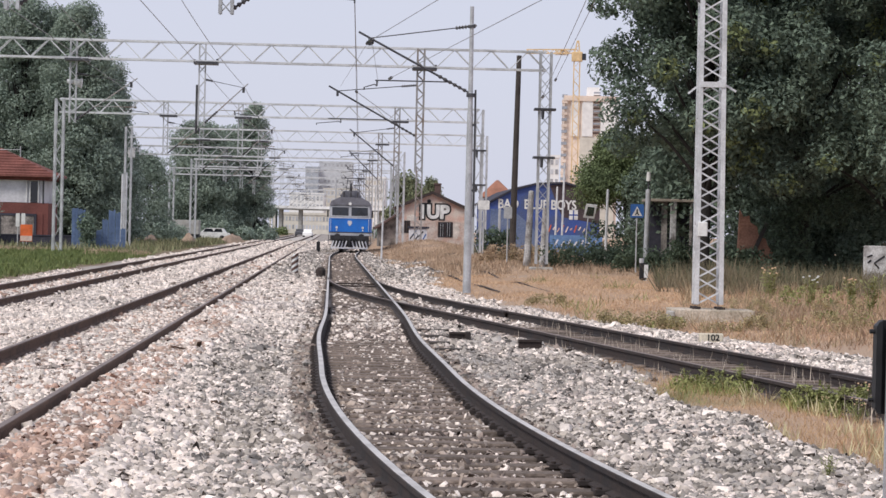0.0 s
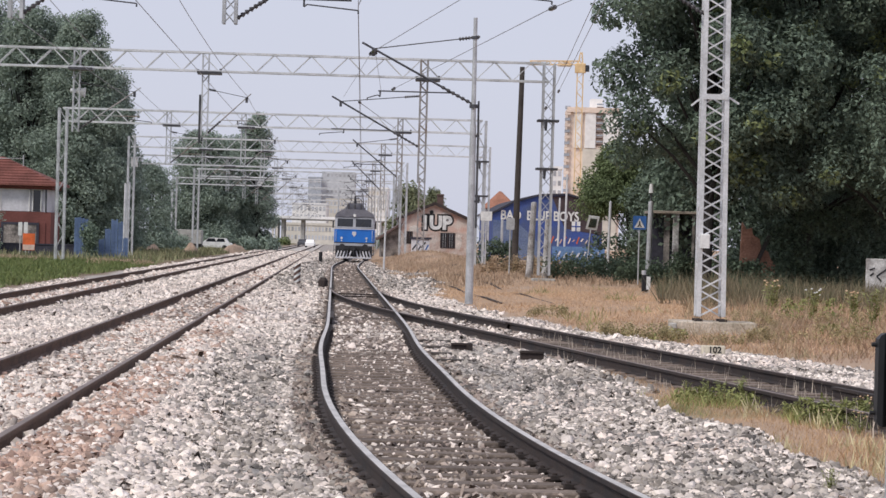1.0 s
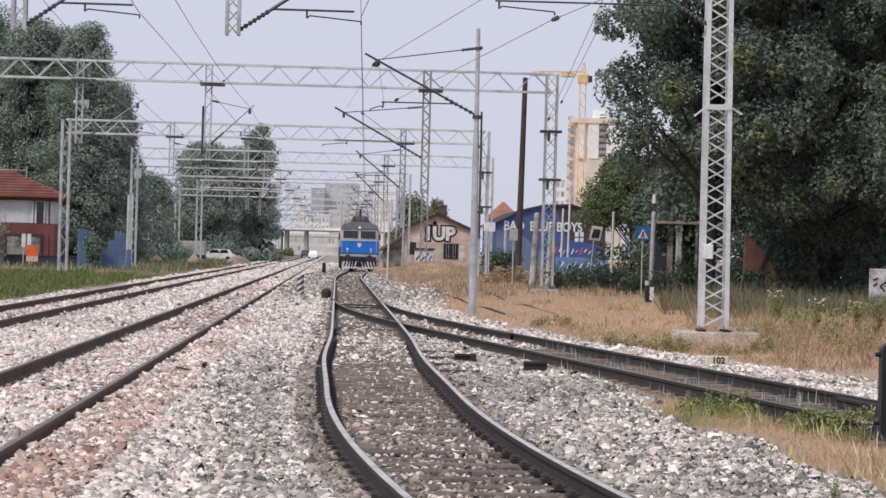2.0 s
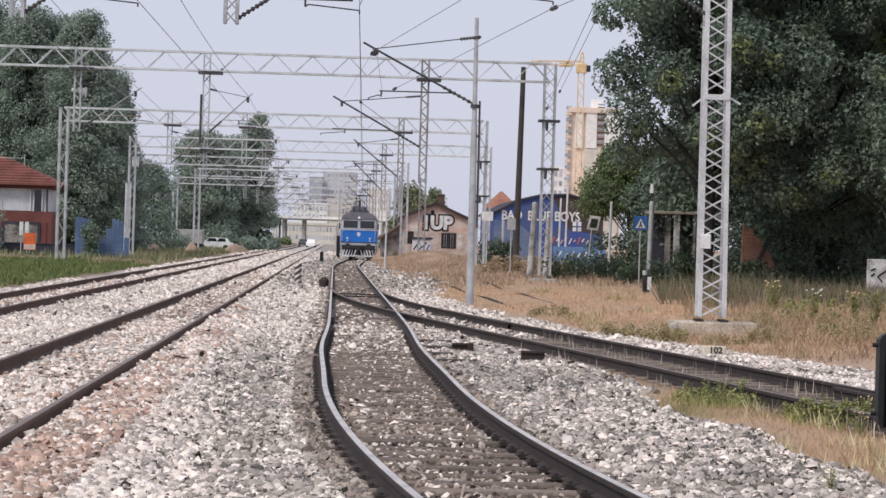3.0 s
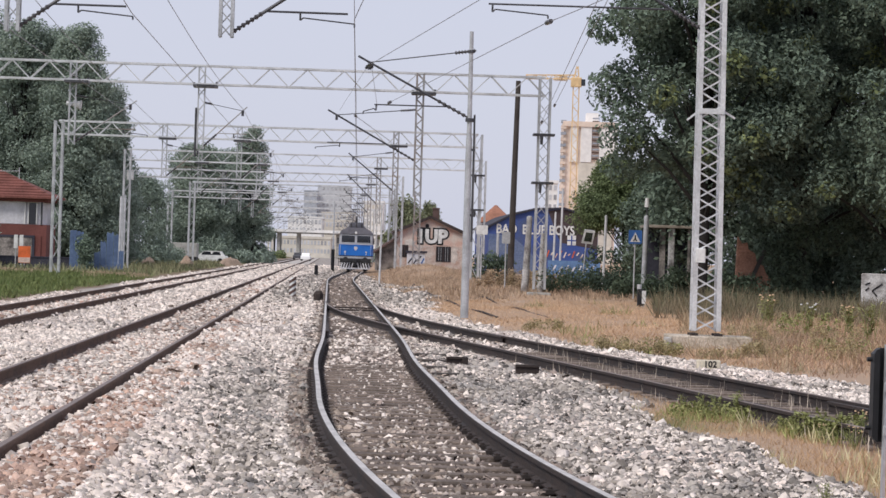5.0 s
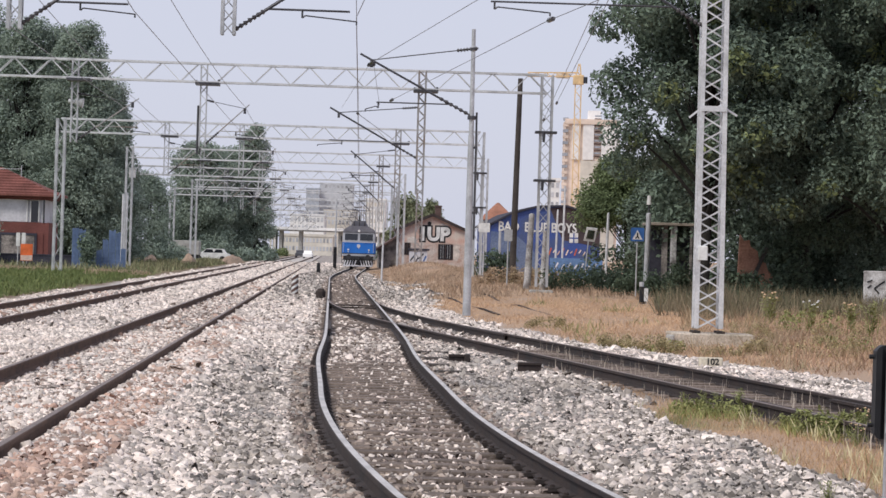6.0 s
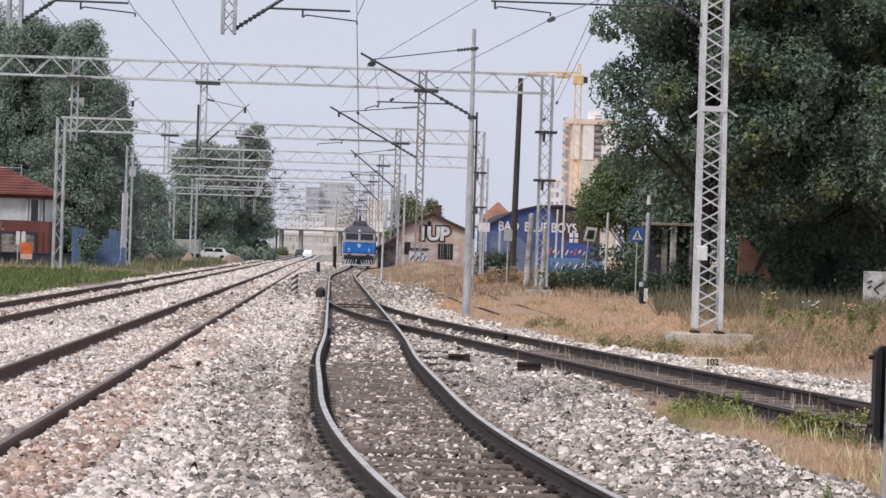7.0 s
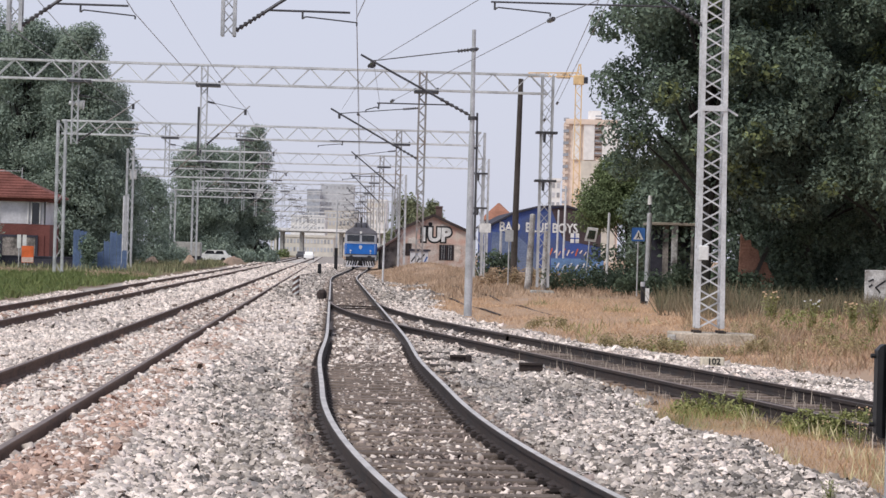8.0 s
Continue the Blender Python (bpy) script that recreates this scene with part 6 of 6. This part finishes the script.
field("green_weeds", "green weeds growing through the dry grass", WEED, 34, 16000, (44, 92, 4, 17), lambda x, y: straw_here(x, y) and (noise.noise((x * 0.45, y * 0.15, 20)) > 0.42 or (x > 0.12 * y and y > 66 and random.random() < 0.6)), 0.32, 0.026, 0.5)
field("brown_weeds", "clumps of tall half-dry weeds before the trees", mat("half_dry_weed", (0.40, 0.29, 0.195), 0.9, 0, 0.1, 0.7, 3, 0, island=0.4, second=(0.28, 0.235, 0.14)), 44, 60000, (41, 90, 4, 18),
      lambda x, y: straw_here(x, y) and x / y > 0.095 and noise.noise((x * 1.3, y * 0.5, 31)) > 0.08, 0.5, 0.02, 0.5)
field("shade_weeds", "tall olive-brown weeds along the edge of the trees", mat("olive_weed", (0.22, 0.18, 0.12), 0.9, 0, 0.1, 0.7, 3, 0, island=0.5, second=(0.11, 0.115, 0.065)), 45, 30000, (70, 91, 4, 22),
      lambda x, y: in_view(x, y) and x / y > 0.085 and noise.noise((x * 0.9, y * 0.4, 41)) + 0.05 * (y - 76) > 0.1, 0.95, 0.035)
field("verge_grass", "green verge beside the outer track", VERGE, 35, 40000, (60, 145, -22, -10.7), lambda x, y: in_view(x, y) and noise.noise((x * 0.8, y * 0.3, 28)) > -0.3, 0.3, 0.045, 0.5)
field("verge_grass", "browned tall verge grass before the garden wall", DULL_STRAW, 36, 26000, (112, 153, -24, -11.2), lambda x, y: in_view(x, y) and noise.noise((x * 0.4, y * 0.12, 8)) + 0.03 * (y - 146) > 0, 0.3, 0.045)
field("verge_scrub", "brown-green scrub on the verge beyond the fence", mat("verge_scrub_leaf", (0.27, 0.25, 0.15), 0.9, 0, 0.1, 0.7, 3, 0, island=0.5, second=(0.15, 0.18, 0.09)), 48, 26000, (150, 300, -26, -11.4),
      lambda x, y: in_view(x, y) and noise.noise((x * 0.5, y * 0.1, 18)) > -0.15, 0.6, 0.09)
GAP = lambda x, y: in_view(x, y) and zones(x, y)[0] < 0.55 and x < track_r(y) - 0.95
GAP_STRAW = mat("brown_dry_grass", (0.53, 0.355, 0.215), 0.9, 0, 0.1, 0.7, 3, 0, island=0.3, second=(0.43, 0.29, 0.17))
field("gap_straw", "short dry grass between the two tracks", GAP_STRAW, 37, 70000, (15, 37, 1.5, 8), GAP, 0.13, 0.008, 0.5)
field("gap_weeds", "green weeds between the two tracks", WEED, 38, 16000, (15, 37, 1.5, 8), lambda x, y: GAP(x, y) and zones(x, y)[2] > 0.4, 0.2, 0.012, 0.45)
field("siding_weeds", "thin pale weeds between the siding rails", mat("bleached_stalk", (0.58, 0.50, 0.42), 0.9, 0, 0.1, 0.7, 3, 0, island=0.3), 39, 3000, (24, 52, 2.2, 9), lambda x, y: in_view(x, y) and abs(x - track_r(y)) < 1.15 and noise.noise((x, y * 0.5, 4)) > -0.2, 0.27, 0.016, 0.16)


LEAFY = ((2.97, 30, 0.3), (3.28, 29.6, 0.4), (3.53, 29.3, 0.2), (3.93, 26.6, 0.25), (4.16, 26.4, 0.3), (4.42, 26.2, 0.35), (3.83, 27.6, 0.16))
field("leafy_weeds", "yellow-green weeds beside the siding rail", mat("yellow_green_weed", (0.33, 0.34, 0.13), 0.8, 0, 0.1, 0.8, 3, 0, island=0.4, second=(0.25, 0.28, 0.10)), 46, 20000, (25, 31, 1.5, 8),
      lambda x, y: any((x - a) ** 2 + (0.4 * (y - b)) ** 2 < (r * (0.8 + 0.5 * random.random())) ** 2 for a, b, r in LEAFY), 0.17, 0.016, 0.6)
field("seedy_weeds", "pale seed heads of weeds between the tracks", mat("pale_seed_head", (0.66, 0.58, 0.36), 0.9, 0, 0.1, 0.7, 3, 0, island=0.3), 47, 9000, (20, 30, 1.5, 8),
      lambda x, y: GAP(x, y) and x / y > 0.12 and noise.noise((x * 1.6, y * 0.5, 51)) > 0.0, 0.2, 0.022, 0.4)


def tall_weed(x, y, high, seed, label, flower=None):
    rng = random.Random(seed)
    t = thing("tall_weed", pose(x, y, ground_z(x, y)), label, "weed")
    leaf = Mesh()
    for k in range(8):
        tip = Vector((rng.uniform(-0.3, 0.3) * high, rng.uniform(-0.1, 0.1), high * rng.uniform(0.75, 1.0)))
        stem = Mesh().tube((rng.uniform(-0.2, 0.2) * high, 0, -0.05), tip, 0.012 * high, 0.006 * high, 5)
        part("stem", stem, WEED, t)
        for i in range(26):
            p = tip * rng.uniform(0.12, 1.0)
            d = Vector((rng.uniform(-1, 1), rng.uniform(-1, 1), rng.uniform(-0.2, 0.8))) * high * rng.uniform(0.05, 0.11)
            e = Vector((d.y, -d.x, 0.3 * d.length)) * 0.28
            leaf.add([p, p + d + e, p + d * 2, p + d - e], [(0, 1, 2, 3)])
        if flower:
            part("flower_head", Mesh().tube(tip, tip + Vector((0, 0, 0.04 * high)), 0.04 * high, 0.025 * high, 7), flower, t, "small pale flower head")
    part("foliage", leaf, WEED, t)


WEED_SPOTS = [(3.02, 31), (3.18, 30.5), (3.32, 30), (3.56, 30), (4.13, 28), (4.24, 27.5), (4.35, 27), (4.44, 26.5), (3.98, 26), (4.14, 25)]
for k, (px, y) in enumerate(WEED_SPOTS):
    tall_weed(px, y, 0.2 + 0.04 * (k % 4), 80 + k, "low bushy green weed between the tracks", STRAW if k > 6 else None)
for px, y, h, f in ((9.01, 62, 0.75, WHITE), (9.75, 60, 0.8, STRAW), (8.82, 68, 0.9, STRAW), (9.85, 58, 0.9, None), (2.94, 19, 0.2, None)):
    tall_weed(px, y, h, int(y), "tall green weed with pale flower heads", f)

for k, (px, y, w, h) in enumerate(((2.97, 30, 0.34, 0.17), (3.28, 29.6, 0.4, 0.2), (3.53, 29.3, 0.2, 0.16), (3.93, 26.6, 0.3, 0.32), (4.16, 26.4, 0.36, 0.28), (4.42, 26.2, 0.4, 0.3), (3.83, 27.6, 0.16, 0.16),
                                    (4.41, 49, 0.7, 0.25), (8, 50, 1.1, 0.35), (8.79, 60, 1.4, 0.6))):
    bush("low leafy green weeds in the dry grass", px, y, ground_z(px, y), w, w * 0.6, h, 0.016 + 0.0003 * y, WEED, 46, 0.17 * h + 0.012, 200 + k, 4500 if y < 40 else 1800)

for k, (px, y, w, h) in enumerate(((3.5, 50.5, 0.7, 0.3), (4.05, 49.6, 0.8, 0.34), (4.35, 48.4, 0.5, 0.28), (5.3, 47.6, 0.8, 0.22), (6.3, 48.2, 1.0, 0.34), (7.3, 47.6, 1.1, 0.4), (8.2, 52, 1.2, 0.5), (6.9, 56, 1.3, 0.4), (2.6, 62, 1.0, 0.3))):
    bush("half-dry olive weeds along the siding", px, y, ground_z(px, y), w, 0.5, h, 0.022, WEED_OLIVE, 40, 0.09, 240 + k, 5200)

STONE_FACES = [(4, 5, 6, 7), (0, 1, 5, 4), (1, 2, 6, 5), (2, 3, 7, 6), (3, 0, 4, 7)]
STONES = ((STONE, "pale crushed limestone between the tracks"), (STONE_GREY, "grey crushed stone beside the branch track"),
          (STONE_BROWN, "brown stained stones between the rails"), (STONE_RUST, "rust-stained stones beside the main line"))


def flat_turns(rng, n, tilt):
    """Turns that lay stones nearly flat."""
    a, b, c = rng.random(n) * 2 * np.pi, rng.normal(size=n) * tilt, rng.normal(size=n) * tilt
    one, nil = np.ones(n), np.zeros(n)
    rz = np.stack([np.cos(a), -np.sin(a), nil, np.sin(a), np.cos(a), nil, nil, nil, one], axis=1).reshape(-1, 3, 3)
    rx = np.stack([one, nil, nil, nil, np.cos(b), -np.sin(b), nil, np.sin(b), np.cos(b)], axis=1).reshape(-1, 3, 3)
    ry = np.stack([np.cos(c), nil, np.sin(c), nil, one, nil, -np.sin(c), nil, np.cos(c)], axis=1).reshape(-1, 3, 3)
    return rx @ ry @ rz


def near_rail(x, y):
    if abs(abs(x - track_m(y)) - 0.7525) < 0.125:
        return True
    return any(abs(abs(x - c(y)) - 0.7525) < 0.105 for c in (track_b, track_a)) or (y < 83 and abs(abs(x - track_r(y)) - 0.7525) < 0.105)


def kind_of(x, y, thin):
    """0 pale, 1 grey, 2 stained, 3 rusty; -1: no stone lies here."""
    if near_rail(x, y) or zones(x, y)[0] < 0.35 + 0.4 * random.random():
        return -1
    if any(abs(y - b - 0.3) < 0.55 and c - 0.05 < x - track_m(y) < d + 0.05 for b, c, d in LONG_SLEEPERS):
        return -1
    j = random.random()
    if abs(x - track_m(y)) < 0.72:
        on_wood = abs((y - 9.3 + 0.31) % 0.62 - 0.31) < 0.15
        if random.random() < (0.93 if on_wood and y < 36 else thin):
            return -1
        worn = 0.72 if y < 30 else 0.72 - 0.4 * min(1.0, (y - 30) / 15)
        return 2 if j < max(worn, min(0.85, (y - 55) / 40)) else 0
    if abs(x - track_m(y)) < 1.1 or (y < 80 and abs(x - track_r(y)) < 1.1):
        return 2 if j < (0.6 if y < 40 else 0.3 + 0.4 * min(1.0, max(0.0, (y - 80) / 30))) else 1 if y < 40 or j > 0.85 else 0
    if -0.2 < x - track_b(y) - 1.1 < 0.5 and y < 60:
        return 3 if j < 0.4 + 0.35 * min(1.0, max(0.0, (30 - y) / 8)) + 0.5 * noise.noise((x * 0.4, y * 0.3, 15)) else 0
    if y < 45 and abs(x - track_b(y)) < 0.7 and abs((y - 12.3 + 0.31) % 0.62 - 0.31) < 0.14 and random.random() < 0.45:
        return -1
    if abs(x - track_b(y)) < 0.8 or abs(x - track_a(y)) < 0.8:
        return 0 if j < 0.82 else 3
    s = x - track_m(y)
    grey = 0.68 if s > 0 else 0.78 * math.exp(-((s + 1.55) / 0.75) ** 2) * min(1.0, max(0.0, (55 - y) / 20))
    grey *= min(1.0, max(0.15, (62 - y) / 30)) * (0.35 if y < 84 and x > track_r(y) + 1.0 else 1.0)
    if y > 80 and -3.0 < s < 5:
        grey = max(grey, 0.78 * min(1.0, (y - 80) / 20))
    return 1 if j < grey + (0.35 if s > 0 else 0.22) * noise.noise((x * 0.6, y * 0.25, 12)) else 0


def stones(seed, n, y0, y1, size, lift, thin, low=-0.19, high=0.19):
    rng = np.random.default_rng(seed)
    y = np.sqrt(y0 ** 2 + (y1 ** 2 - y0 ** 2) * rng.random(n))
    x = y * (low + (high - low) * rng.random(n))
    kind = np.array([kind_of(a, b, thin) for a, b in zip(x, y)])
    for k, (material, label) in enumerate(STONES):
        for v in range(2):
            a, b = x[kind == k][v::2], y[kind == k][v::2]
            if not len(a):
                continue
            z = np.array([ground_z(p, q) for p, q in zip(a, b)]) + lift * rng.random(len(a))
            shape = np.array([(-1, -1, -1), (1, -1, -1), (1, 1, -1), (-1, 1, -1), (-0.7, -0.75, 1), (0.8, -0.6, 1), (0.65, 0.8, 1), (-0.8, 0.6, 1)]) * 0.5
            shape = shape * (1 - 0.3 * rng.random((8, 1))) + rng.normal(size=(8, 3)) * 0.09
            s = size * np.exp(rng.normal(size=(len(a), 3)) * 0.3) * np.exp(rng.normal(size=(len(a), 1)) * 0.25) * (1.3, 0.9, 0.72)
            inside = np.array([q < 40 and abs(p - track_m(q)) < 0.72 for p, q in zip(a, b)])
            s[inside] *= (0.95, 0.7, 0.55)
            me = many("ballast_stones", shape, STONE_FACES, np.stack([a, b, z], axis=1), flat_turns(rng, len(a), 0.55), s, material)
            tagged(new("ballast_stones", me), label, "crushed stone", kind="stuff")


def single_stones():
    """The nearest stones, each one by itself."""
    rng = np.random.default_rng(61)
    t = thing("ballast_bed", pose(0, 0, 0), "loose pale stones lying on the ballast bed", "ballast", "", "structure")
    shapes = []
    for m in (STONE, STONE_GREY, STONE, STONE_BROWN):
        b = Mesh()
        v = np.array([(-1, -1, -0.6), (1, -1, -0.6), (1, 1, -0.6), (-1, 1, -0.6), (-0.9, -0.5, 0.2), (0.9, -0.8, 0.1), (0.7, 0.8, 0.25), (-0.8, 0.7, 0.15), (-0.5, -0.35, 0.7), (0.5, -0.4, 0.75), (0.35, 0.5, 0.7), (-0.4, 0.4, 0.65)])
        v = v * 0.031 * (0.85 + 0.3 * rng.random((12, 3)))
        ring = lambda a: [(a + i, a + (i + 1) % 4, a + 4 + (i + 1) % 4, a + 4 + i) for i in range(4)]
        shapes.append(b.add(v, [(3, 2, 1, 0)] + ring(0) + ring(4) + [(8, 9, 10, 11)]).data("stone", m))
    made = 0
    while made < 300:
        y = 15.6 + 3.2 * rng.random()
        x = y * (-0.17 + 0.34 * rng.random())
        k = kind_of(x, y, 0.5)
        if k < 0 or abs(x - track_m(y)) < 0.8:
            continue
        sc = 0.75 + 0.6 * rng.random()
        part("stone", shapes[(0, 1, 3, 2)[k]], None, t, at=pose(x, y, ground_z(x, y) + 0.045, rng.normal() * 15, rng.normal() * 15, rng.random() * 360) @ Matrix.Diagonal((sc * 1.25, sc, sc * 0.8, 1)))
        made += 1


single_stones()
stones(51, 92000, 14.8, 30, 0.045, 0.04, 0.72)
stones(52, 92000, 30, 52, 0.058, 0.03, 0.62)
stones(53, 74000, 52, 95, 0.076, 0.03, 0.75)
stones(55, 26000, 205, 330, 0.15, 0.02, 0.86, -0.1, -0.015)
stones(54, 66000, 95, 205, 0.1, 0.02, 0.86, -0.125, 0.02)


def motions():
    rows = []
    for t, y in LOCO_ROWS:
        a = math.degrees(math.atan2(-(track_m(y + 12) - track_m(y + 3)), 9))
        rows.append((t, pose(track_m(y), y, 0, 0, 0, a)))
    walk(LOCO, rows)


motions()
